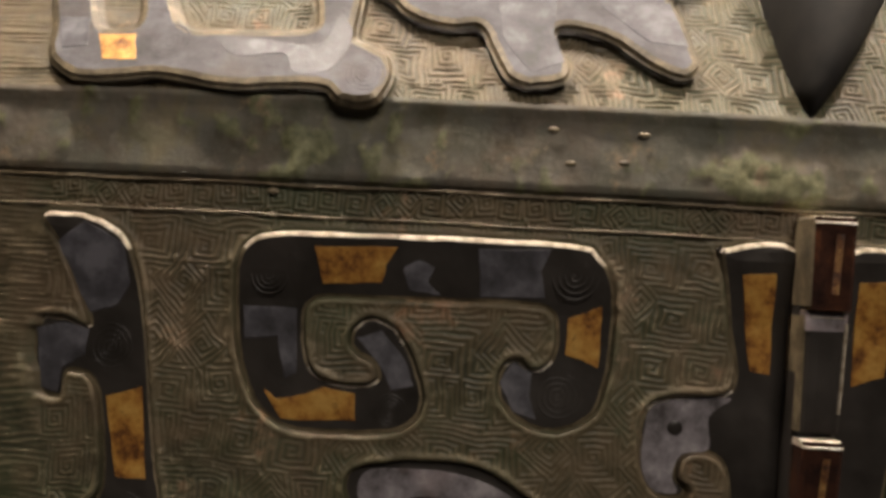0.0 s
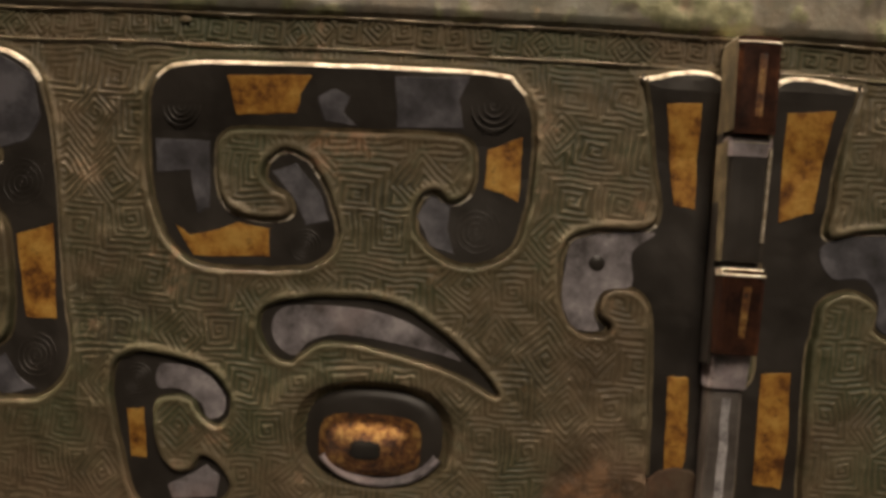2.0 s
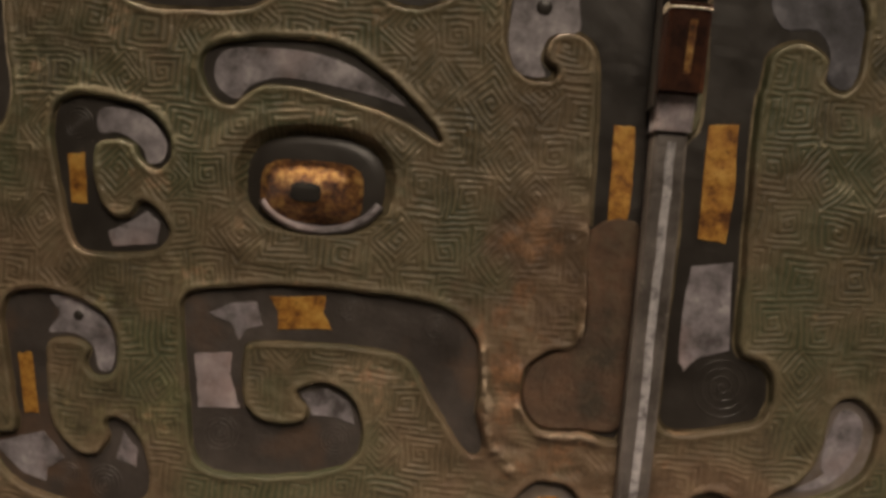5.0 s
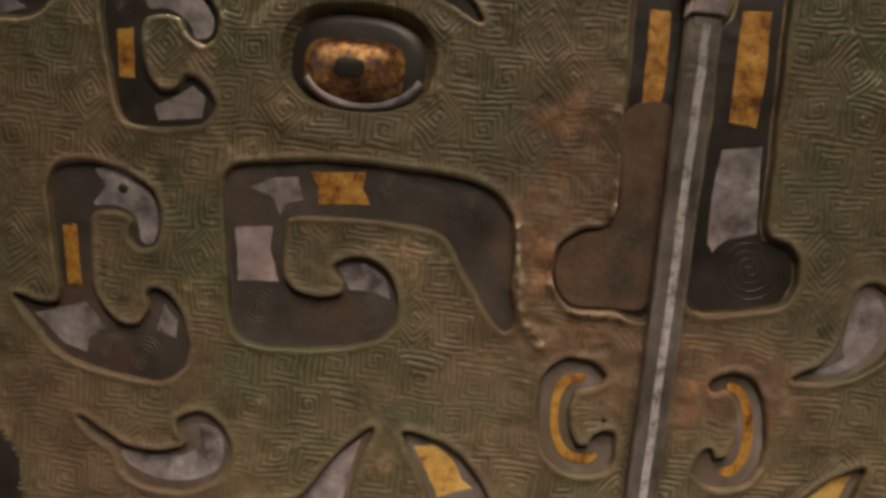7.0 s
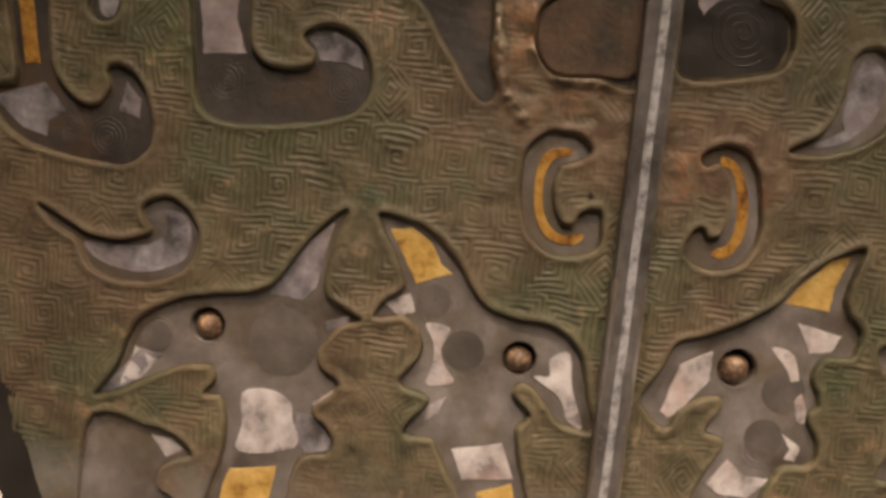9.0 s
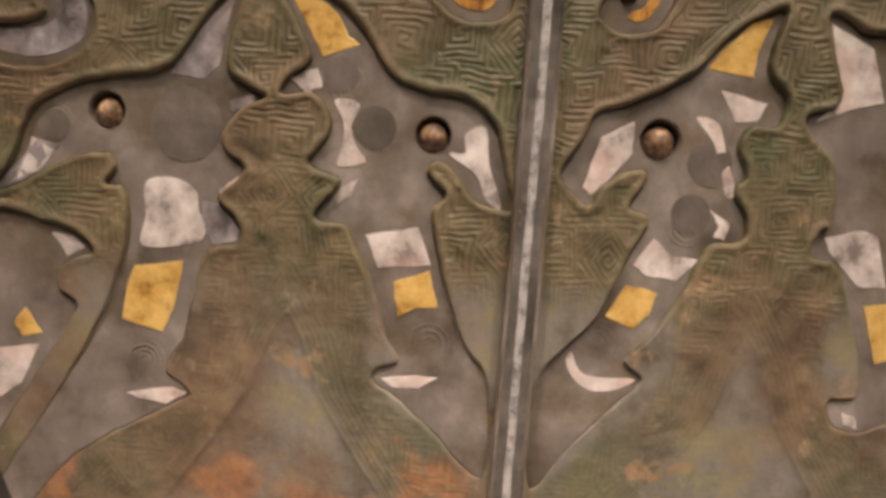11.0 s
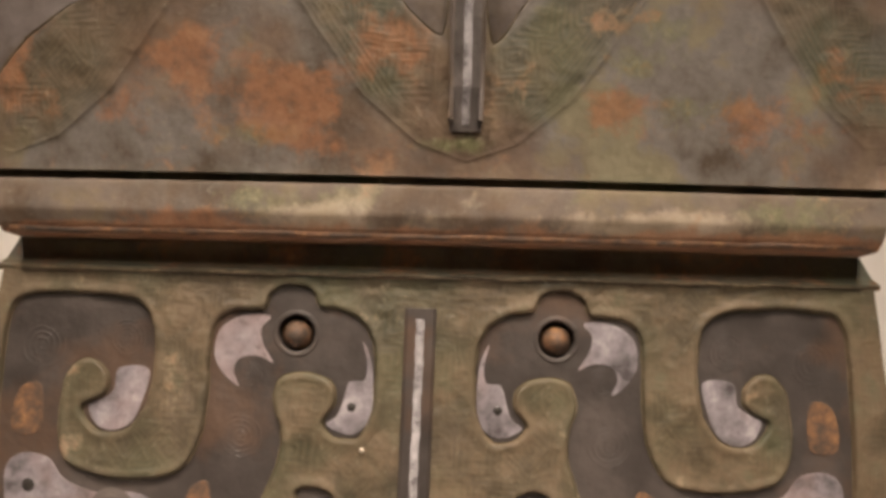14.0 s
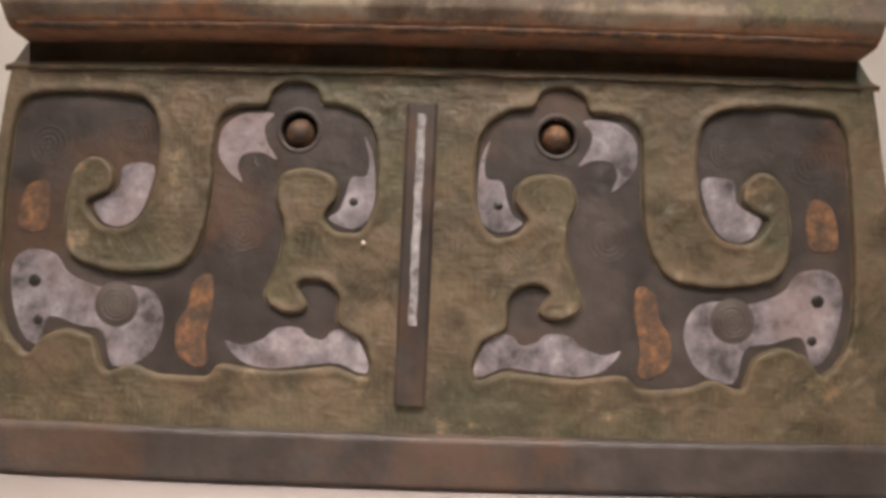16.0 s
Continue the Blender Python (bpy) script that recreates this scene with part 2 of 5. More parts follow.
def agate(t, b):
    mid = noise_tex(t, 110, 6, 0.7)
    link(t, ramp(t, mid, [(0.35, (0.022, 0.012, 0.010)), (0.55, (0.060, 0.026, 0.016)), (0.7, (0.13, 0.05, 0.022))]), b.inputs["Base Color"])
    b.inputs["Roughness"].default_value = 0.25


def silver(t, b):
    mid = noise_tex(t, 240, 6, 0.7)
    link(t, ramp(t, mid, [(0.36, (0.14, 0.13, 0.13)), (0.5, (0.38, 0.365, 0.37)), (0.7, (0.58, 0.56, 0.57))]), b.inputs["Base Color"])
    b.inputs["Roughness"].default_value = 0.4
    bump(t, b, mid, 0.5, 0.0008)


def plaster(colour, scale=30):
    def build(t, b):
        n = noise_tex(t, scale, 5)
        dim = tuple(c * 0.9 for c in colour)
        link(t, ramp(t, n, [(0.3, dim), (0.7, colour)]), b.inputs["Base Color"])
        b.inputs["Roughness"].default_value = 0.75
    return build


BRONZE, SLATE, DIM_BLACK = material("patinated_bronze", patina), material("slate_bronze", slate), material("dim_black_bronze", dim_black)
GOLD, SHELL, COPPER = material("gilt", gilt), material("shell", pearl), material("copper", copper)
EYE_STONE, WORN, CRUST, NEAR_BLACK = material("eye_stone", brown_eye), material("worn_bronze", worn_lit_edge), material("rust_crust", crust), material("near_black_bronze", near_black)
DISC = material("disc_bronze", disc_bronze)
UMBER, RIB = material("umber_bronze", umber), material("rib_bronze", rib_bronze)
PALE_SHELL, BRIGHT_GOLD = material("pale_shell", pale_pearl), material("bright_gilt", bright_gilt)
DARK_SHELL, LILAC, LIT_PALE = material("dark_shell", dark_pearl), material("lilac_bronze", lilac), material("lit_pale_edge", polished)
AMBER, AGATE, SILVER = material("amber", amber), material("agate", agate), material("silver", silver)
STONE = material("plinth_stone", plaster((0.30, 0.27, 0.26)))
WALL = material("case_wall", plaster((0.80, 0.78, 0.76), 12))
DARK = material("gallery_wall", plaster((0.10, 0.09, 0.08), 6))

# ---- the vessel's shape: the front face's depth and half width by height ----
Z_OF = np.array([0.016, 0.034, 0.155, 0.156, 0.1645, 0.1665, 0.174, 0.1825, 0.187, 0.215, 0.26, 0.32, 0.375, 0.43, 0.505, 0.61, 0.638, 0.666, 0.76])
Y_OF = np.array([0.050, 0.052, 0.057, 0.058, 0.058, 0.049, 0.0455, 0.0465, 0.0475, 0.043, 0.036, 0.0275, 0.0205, 0.014, 0.006, 0, 0, 0, 0.072])
Z_HALF = np.array([0.016, 0.034, 0.155, 0.165, 0.187, 0.22, 0.284, 0.33, 0.42, 0.50, 0.60, 0.666, 0.76])
W_HALF = np.array([0.168, 0.164, 0.148, 0.143, 0.148, 0.165, 0.194, 0.208, 0.240, 0.270, 0.300, 0.305, 0.27])


def depth(x, z):
    return np.interp(z, Z_OF, Y_OF) + 0.3 * x * x


def half(z):
    return np.interp(z, Z_HALF, W_HALF)


def axis(z):
    """The foot stands a little to one side of the belly's middle."""
    return np.interp(z, [0.2, 0.33], [-0.007, 0.0])


def on_face(x, z, out=0.0):
    """A point out metres in front of the face."""
    return (x, depth(x, z) - out, z)


def part(name, verts, faces, mat, parent, label="", smooth=False, kind=""):
    me = bpy.data.meshes.new(name)
    me.from_pydata(verts, [], faces)
    me.polygons.foreach_set("use_smooth", np.full(len(me.polygons), smooth))
    me.materials.append(mat)
    me.update()
    ob = new(name, me)
    ob.parent = parent
    return tagged(ob, label=label, kind=kind)


def part_bm(name, bm, mat, parent, label="", smooth=False):
    me = bpy.data.meshes.new(name)
    bm.to_mesh(me)
    bm.free()
    me.polygons.foreach_set("use_smooth", np.full(len(me.polygons), smooth))
    me.materials.append(mat)
    ob = new(name, me)
    ob.parent = parent
    return tagged(ob, label=label)


def spline(points, steps=5):
    """A closed Catmull-Rom curve through points in millimetres, in metres."""
    p = np.array(points) / 1000
    a, b, c, d = np.roll(p, 1, 0), p, np.roll(p, -1, 0), np.roll(p, -2, 0)
    out = []
    for s in np.linspace(0, 1, steps, endpoint=False):
        out.append(0.5 * (2 * b + (c - a) * s + (2 * a - 5 * b + 4 * c - d) * s**2 + (3 * b - a - 3 * c + d) * s**3))
    return np.stack(out, 1).reshape(-1, 2)


def straight(points, steps=4, jitter=0.00022):
    """A closed polygon with slightly ragged edges, as cut sheet has."""
    p = np.array(points) / 1000
    q = np.roll(p, -1, 0)
    out = np.concatenate([p + (q - p) * s for s in np.linspace(0, 1, steps, endpoint=False)], 1).reshape(-1, 2)
    return out + np.random.uniform(-jitter, jitter, out.shape)


def turn_way(o):
    x, z = o.T
    return o if np.sum(x * np.roll(z, -1) - z * np.roll(x, -1)) > 0 else o[::-1]


def inset(o, by):
    """The outline moved inwards."""
    d = np.roll(o, -1, 0) - np.roll(o, 1, 0)
    d /= np.linalg.norm(d, axis=1)[:, None] + 1e-9
    return o + by * np.stack([-d[:, 1], d[:, 0]], 1)


def inside(o, x, z):
    hit = np.zeros(x.shape, bool)
    for (x0, z0), (x1, z1) in zip(o, np.roll(o, -1, 0)):
        if z0 != z1:
            hit ^= ((z0 > z) != (z1 > z)) & (x < (x1 - x0) * (z - z0) / (z1 - z0) + x0)
    return hit


def distance(o, x, z):
    """Signed distance from the outline, negative inside."""
    best = np.full(x.shape, 1e9)
    for (x0, z0), (x1, z1) in zip(o, np.roll(o, -1, 0)):
        dx, dz = x1 - x0, z1 - z0
        s = np.clip(((x - x0) * dx + (z - z0) * dz) / (dx * dx + dz * dz + 1e-12), 0, 1)
        best = np.minimum(best, (x - x0 - s * dx) ** 2 + (z - z0 - s * dz) ** 2)
    return np.where(inside(o, x, z), -1, 1) * np.sqrt(best)


def sunk(z):
    """The level of the ornaments' beds: below the ground, but rising proud of it at the belly's top."""
    return np.interp(z, [0.17, 0.19, 0.235, 0.275, 0.590, 0.600, 0.621], [-0.0016, -0.0003, -0.0004, -0.0023, -0.0023, -0.0019, 0.0022])


def flat(z):
    return 0.0


def filled(o, grid, holes=()):
    """Triangles that fill an outline, with inner points so that they follow the curved face, and round holes."""
    lo, hi = o.min(0), o.max(0)
    gx, gz = np.meshgrid(np.arange(lo[0], hi[0], grid), np.arange(lo[1], hi[1], grid))
    gx, gz = gx.ravel() + 0.0003, gz.ravel() + 0.0003
    keep = distance(o, gx, gz) < -0.4 * grid
    for x, z, r in holes:
        keep &= np.hypot(gx - x, gz - z) > r + 0.3 * grid
    n = len(o)
    edges, pts = [(i, (i + 1) % n) for i in range(n)], [Vector(p) for p in o]
    for x, z, r in holes:
        first = len(pts)
        pts += [Vector((x + r * math.cos(2 * math.pi * k / 24), z + r * math.sin(2 * math.pi * k / 24))) for k in range(24)]
        edges += [(first + k, first + (k + 1) % 24) for k in range(24)]
    pts += [Vector(p) for p in zip(gx[keep], gz[keep])]
    v, _, f, *_ = delaunay_2d_cdt(pts, edges, [], 1, 1e-6)
    v, f = np.array([tuple(p) for p in v]), [tuple(k) for k in f]
    for x, z, r in holes:
        f = [k for k in f if np.hypot(*(v[list(k)].mean(0) - (x, z))) > 0.97 * r]
    return v, f


def slab(name, o, mat, parent, base, top, edge, label="", grid=0.006, rim=None, level=flat, holes=()):
    """A raised piece on the face: a wall with a rounded upper edge and a filled top."""
    o = turn_way(o)
    rings = [(inset(o, -0.3 * edge), base), (o, top - edge), (inset(o, 0.35 * edge), top - 0.3 * edge)]
    v2, f2 = filled(inset(o, edge), grid, holes)
    verts, faces, n = [], [], len(o)
    for r, h in rings + [(inset(o, edge), top)]:
        verts += [on_face(x, z, h + level(z)) for x, z in r]
    for k in range(3):
        for i in range(n):
            j = (i + 1) % n
            faces.append((k * n + i, k * n + j, (k + 1) * n + j, (k + 1) * n + i))
    first = len(verts)
    verts += [on_face(x, z, level(z) + top + 0.00022 * noise.noise(Vector((x * 150, z * 150, 3)))) for x, z in v2]
    faces += [tuple(first + i for i in f) for f in f2]
    ob = part(name, verts, faces, mat, parent, label, smooth=False)
    if rim:
        ob.data.materials.append(rim)
        kinds = np.zeros(len(faces), np.int32)
        kinds[:3 * n] = 1
        # Upward edges high on the belly are paled to stand for overhead light.
        ob.data.materials.append(LIT_PALE)
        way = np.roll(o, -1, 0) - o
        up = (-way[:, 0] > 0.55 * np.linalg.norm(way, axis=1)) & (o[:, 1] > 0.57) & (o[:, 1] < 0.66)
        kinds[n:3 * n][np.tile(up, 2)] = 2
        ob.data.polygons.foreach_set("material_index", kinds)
    return ob


def ribbon(points, width, out, rise):
    """A low ridge along a path on the face."""
    p = np.array(points)
    d = np.gradient(p, axis=0)
    d /= np.linalg.norm(d, axis=1)[:, None] + 1e-9
    s = np.stack([-d[:, 1], d[:, 0]], 1) * width
    verts = []
    for q, k in zip(p, s):
        verts += [on_face(*(q - k), out), on_face(*(q - 0.4 * k), out + rise), on_face(*(q + 0.4 * k), out + rise), on_face(*(q + k), out)]
    faces = [(4 * i + k, 4 * i + k + 1, 4 * i + k + 5, 4 * i + k + 4) for i in range(len(p) - 1) for k in range(3)]
    return verts, faces


def spiral(x, z, r, out, parent, mat):
    a = np.linspace(0.5, 8 * math.pi + random.uniform(0, 3), 90)
    s = r * a / a[-1]
    way = random.choice((-1, 1))
    verts, faces = ribbon(np.stack([x + s * np.cos(a * way), z + s * np.sin(a)], 1), 0.00034, out - 0.0001, 0.00022)
    return part("incised_spiral", verts, faces, mat, parent, smooth=True)


def dome(name, x, z, rx, rz, out, rise, mat, parent, power=2.0, label="", floor=0.0):
    """A cushion-shaped knob on the face."""
    verts, faces, n, m = [], [], 28, 8
    for k in range(m):
        s = 1 - k / m
        h = out + rise * (1 - s**2.4) - (floor if k == 0 else 0)
        for i in range(n):
            a = 2 * math.pi * i / n
            ca, sa = math.cos(a), math.sin(a)
            e = (abs(ca) ** power + abs(sa) ** power) ** (-1 / power)
            verts.append(on_face(x + rx * s * e * ca, z + rz * s * e * sa, h))
    verts.append(on_face(x, z, out + rise))
    for k in range(m - 1):
        faces += [(k * n + i, k * n + (i + 1) % n, (k + 1) * n + (i + 1) % n, (k + 1) * n + i) for i in range(n)]
    faces += [((m - 1) * n + i, (m - 1) * n + (i + 1) % n, m * n) for i in range(n)]
    return part(name, verts, faces, mat, parent, label, smooth=True)


def collar(name, x, z, r, width, out, rise, mat, parent):
    """A rounded ring lying on the face."""
    verts, faces, n, m = [], [], 32, 6
    for i in range(n):
        a = 2 * math.pi * i / n
        for k in range(m):
            b = math.pi * k / (m - 1)
            d = r - width * math.cos(b)
            verts.append(on_face(x + d * math.cos(a), z + d * math.sin(a), out + rise * math.sin(b)))
    for i in range(n):
        faces += [(i * m + k, i * m + k + 1, (i + 1) % n * m + k + 1, (i + 1) % n * m + k) for k in range(m - 1)]
    return part(name, verts, faces, mat, parent, smooth=True)


def eye_pit(x, z, r, out, ringed, mat, parent):
    """A round pit with a polished ball on its floor."""
    verts, faces, n = [], [], 24
    for k, (s, h) in enumerate(((1.03, 0.0002), (0.97, -0.0005), (0.93, -0.0044), (0.0, -0.0048))):
        for i in range(n):
            a = 2 * math.pi * i / n
            verts.append(on_face(x + s * r * math.cos(a), z + s * r * math.sin(a), out + h))
    faces = [(k * n + i, k * n + (i + 1) % n, (k + 1) * n + (i + 1) % n, (k + 1) * n + i) for k in range(3) for i in range(n)]
    part("eye_pit", verts, faces, mat, parent, smooth=True)
    if ringed:
        collar("eye_ring", x, z, r + 0.0006, 0.0009, out - 0.0002, 0.0006, UMBER, parent)
    dome("eyeball", x, z - 0.0004, 0.84 * r, 0.84 * r, out - 0.0046, 0.0068 if ringed else 0.0058, COPPER if ringed else EYE_STONE, parent, label="brown polished eyeball")


# ---- the vessel and its inlaid ornaments ----
vessel = tagged(new("bronze_wine_vessel"), "green-brown bronze ritual vessel with gold and shell inlay on a plinth", "vessel")
outlines = []
LABELS = {"dull": "dull grey-lilac shell inlay", "darkshell": "dark blue-grey shell inlay", "gold": "worn gold inlay", "shell": "grey-lilac shell inlay", "copper": "rusty copper inlay", "crust": "red-brown corrosion crust"}
LEAF = {"gold": BRIGHT_GOLD, "shell": PALE_SHELL}
INLAY = {"gold": GOLD, "shell": SHELL, "copper": COPPER, "crust": CRUST, "darkshell": DARK_SHELL, "dull": SHELL}


def motif(name, rise, outline, inlays, mirror=None):
    """A raised ornament, sizes in millimetres from the vessel's middle and floor, with the pieces set into it."""
    flip = (lambda x: x) if mirror is None else (lambda x: 2 * mirror - x)
    o = turn_way(spline([(flip(x), z) for x, z in outline]))
    o = o + np.array([[noise.noise(Vector((x * 260, z * 260, k))) for k in (0, 9)] for x, z in o]) * 0.00045
    outlines.append(o)
    proud = name == "shoulder_dragon"
    h, level = (rise / 1000, flat) if proud else (0.0, sunk)
    # Upper beds are black: the dim light there is put into their colour.
    dark = (np.mean(o[:, 1]) > 0.47 and not proud) or name == "nose_column"
    eyes = [(flip(k[1]) / 1000, k[2] / 1000, k[3] / 1000) for k in inlays if k[0] == "eye"]
    bed = LILAC if proud else UMBER if name in ("foot_dragon", "dragon_g") or (name == "ear" and not dark) else DIM_BLACK if dark else SLATE
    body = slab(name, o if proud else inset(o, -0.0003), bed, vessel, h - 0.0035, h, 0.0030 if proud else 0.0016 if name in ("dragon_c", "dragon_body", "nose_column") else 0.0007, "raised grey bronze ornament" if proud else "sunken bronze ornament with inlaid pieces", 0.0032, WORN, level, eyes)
    for kind, *what in inlays:
        if kind in INLAY:
            pts = [(flip(x), z) for x, z in what[0]]
            shape = spline(pts, 4) if kind == "copper" or len(pts) >= (12 if kind == "gold" else 8) else straight(pts)
            slab({"crust": "corrosion_crust", "darkshell": "shell_inlay", "dull": "shell_inlay"}.get(kind, kind + "_inlay"), shape, LEAF.get(kind, INLAY[kind]) if name == "leaf_dragon" else INLAY[kind], body, h - 0.0006, h + (0.0011 if kind == "crust" else 0.00022), 0.0008 if kind == "crust" else 0.00018, LABELS[kind], 0.005, None, level)
            continue
        x, z, r = flip(what[0]) / 1000, what[1] / 1000, what[2] / 1000
        out = h + float(level(z))
        if kind == "ring":
            spiral(x, z, r, out, body, bed)
        elif kind == "spot":
            dome("round_inlay", x, z, r, r, out + 0.00015, 0.0002, DISC if z > 0.2 else UMBER, body, label="flat umber disc")
        elif kind in ("dot", "disc"):
            dome("drilled_spot" if kind == "dot" else "round_boss", x, z, r, r, out + 0.0003, 0.0005, DIM_BLACK if kind == "dot" else DISC, body)
            if kind == "disc":
                spiral(x, z, 0.8 * r, out + 0.0008, body, DISC)
        else:
            eye_pit(x, z, r, out, z < 0.2, bed, body)


motif("dragon_c", 2.6, [(-186.5, 601.4), (-185.8, 613.1), (-180.2, 619.6), (-168.3, 621.9), (-126.8, 622.6), (-79.0, 622.5), (-69.1, 619.2), (-63.3, 610.1), (-62.3, 593.6), (-63.9, 577.7), (-66.8, 568.8), (-73.5, 563.1), (-84.0, 561.5), (-94.1, 566.3), (-98.6, 573.9), (-97.3, 582.5), (-92.5, 584.9), (-88.8, 581.9), (-84.5, 582.7), (-81.2, 587.3), (-81.3, 596.9), (-83.8, 600.8), (-90.1, 602.2), (-118.4, 601.8), (-154.3, 601.1), (-160.6, 599.4), (-163.1, 594.4), (-162.1, 582.9), (-158.4, 575.9), (-149.2, 573.2), (-141.0, 573.7), (-138.1, 576.1), (-139.6, 580.5), (-144.2, 582.6), (-147.5, 586.3), (-146.5, 591.7), (-141.3, 595.5), (-134.0, 593.2), (-128.2, 585.6), (-124.0, 576.0), (-122.7, 567.2), (-126.8, 560.8), (-133.8, 557.7), (-151.9, 556.6), (-166.6, 556.8), (-176.2, 562.4), (-182.3, 572.9), (-185.8, 587.1)], [
    ("gold", [(-160.7, 617.4), (-133.7, 618.6), (-136.9, 612.5), (-138.0, 606.8), (-157.3, 605.4)]),
    ("gold", [(-175.6, 569.6), (-170.8, 566.6), (-161.7, 568.9), (-155.5, 571.6), (-145.4, 569.9), (-144.5, 561.0), (-169.5, 559.9)]),
    ("gold", [(-77.2, 598.9), (-66.4, 603.0), (-66.3, 588.1), (-66.8, 582.8), (-71.4, 585.2), (-77.5, 586.6)]),
    ("darkshell", [(-131.5, 611.9), (-126.3, 614.8), (-121.2, 612.9), (-123.2, 607.9), (-118.5, 603.7), (-129.3, 604.9)]),
    ("darkshell", [(-107.4, 619.3), (-84.1, 620.5), (-87.2, 613.2), (-84.9, 604.6), (-106.1, 603.8)]),
    ("darkshell", [(-183.9, 597.0), (-166.0, 597.0), (-164.8, 575.6), (-169.0, 573.6), (-171.9, 587.4), (-182.9, 585.8)]),
    ("darkshell", [(-145.4, 588.2), (-137.5, 591.3), (-129.8, 582.8), (-126.1, 573.8), (-133.2, 572.0), (-138.7, 581.4)]),
    ("darkshell", [(-98.1, 576.6), (-94.2, 583.4), (-87.9, 580.7), (-88.3, 572.8), (-85.7, 565.0), (-93.6, 567.2)]),
    ("ring", -175.7, 607.2, 7.0),
    ("ring", -76.3, 612.1, 7.9),
    ("ring", -79.1, 573.0, 7.9),
    ("ring", -133.3, 564.8, 5.8),
])
motif("dragon_body", 2.6, [(-253.2, 623.4), (-240.3, 624.4), (-229.3, 621.1), (-222.4, 613.6), (-218.3, 598.9), (-215.1, 576.6), (-212.7, 554.3), (-211.1, 542.6), (-208.5, 528.3), (-210.4, 518.3), (-217.6, 511.0), (-228.0, 509.1), (-239.7, 511.1), (-247.8, 516.3), (-246.2, 523.8), (-238.4, 525.3), (-231.9, 528.9), (-229.7, 535.9), (-230.5, 552.2), (-233.7, 567.4), (-239.5, 571.2), (-243.8, 570.0), (-245.0, 562.3), (-253.1, 564.2), (-256.2, 577.7), (-254.2, 588.3), (-245.3, 589.8), (-236.3, 587.5), (-239.8, 597.6), (-246.4, 612.4)], [
    ("gold", [(-229.7, 563.4), (-217.2, 567.5), (-214.3, 536.3), (-225.0, 536.4)]),
    ("darkshell", [(-247.6, 615.1), (-238.2, 622.2), (-225.0, 615.3), (-222.4, 602.4), (-226.9, 594.6), (-236.5, 591.2), (-244.1, 604.9)]),
    ("darkshell", [(-255.1, 585.4), (-246.2, 587.5), (-236.3, 586.2), (-237.8, 577.0), (-245.5, 572.3), (-246.7, 563.5), (-252.8, 565.0)]),
    ("darkshell", [(-241.0, 516.9), (-231.6, 524.0), (-226.4, 516.1), (-220.6, 513.0), (-231.9, 510.2)]),
    ("ring", -228.6, 580.3, 7.9),
    ("ring", -221.1, 523.8, 7.6),
])
motif("nose_column", 2.2, [(-30.1, 621.5), (-30.2, 623.2), (-29.6, 623.6), (-6.1, 624.5), (-4.3, 590.1), (-3.7, 554.9), (-1.9, 530.2), (-1.8, 488.8), (-3.0, 434.3), (-17.6, 432.4), (-30.6, 432.3), (-37.1, 440.1), (-36.6, 451.3), (-30.0, 457.5), (-20.3, 461.2), (-19.1, 473.2), (-20.2, 496.5), (-20.6, 500.4), (-21.6, 532.6), (-23.2, 550.2), (-27.2, 556.2), (-34.3, 557.5), (-38.5, 554.6), (-39.1, 549.2), (-35.2, 545.0), (-38.6, 542.2), (-45.7, 543.5), (-50.6, 550.3), (-52.3, 562.6), (-50.2, 571.5), (-42.6, 575.5), (-23.4, 578.4), (-25.1, 597.6)], [
    ("gold", [(-22.8, 615.8), (-12.0, 616.4), (-10.9, 583.6), (-17.7, 584.9)]),
    ("shell", [(-46.8, 572.6), (-23.2, 575.8), (-29.8, 569.2), (-29.1, 558.7), (-37.8, 556.4), (-40.5, 549.2), (-38.7, 543.9), (-46.7, 544.3), (-50.7, 552.1), (-50.5, 562.7)]),
    ("dot", -40.6, 565.1, 2.5),
    ("gold", [(-15.8, 530.5), (-9.0, 530.7), (-8.2, 511.9), (-9.0, 498.1), (-15.1, 498.2), (-15.2, 514.9)]),
    ("crust", [(-19.9, 497.5), (-18.6, 470.0), (-20.6, 461.8), (-30.0, 456.6), (-35.9, 450.8), (-36.4, 440.6), (-30.2, 433.2), (-17.6, 433.2), (-4.6, 435.0), (-3.6, 455.0), (-2.6, 497.5)]),
])
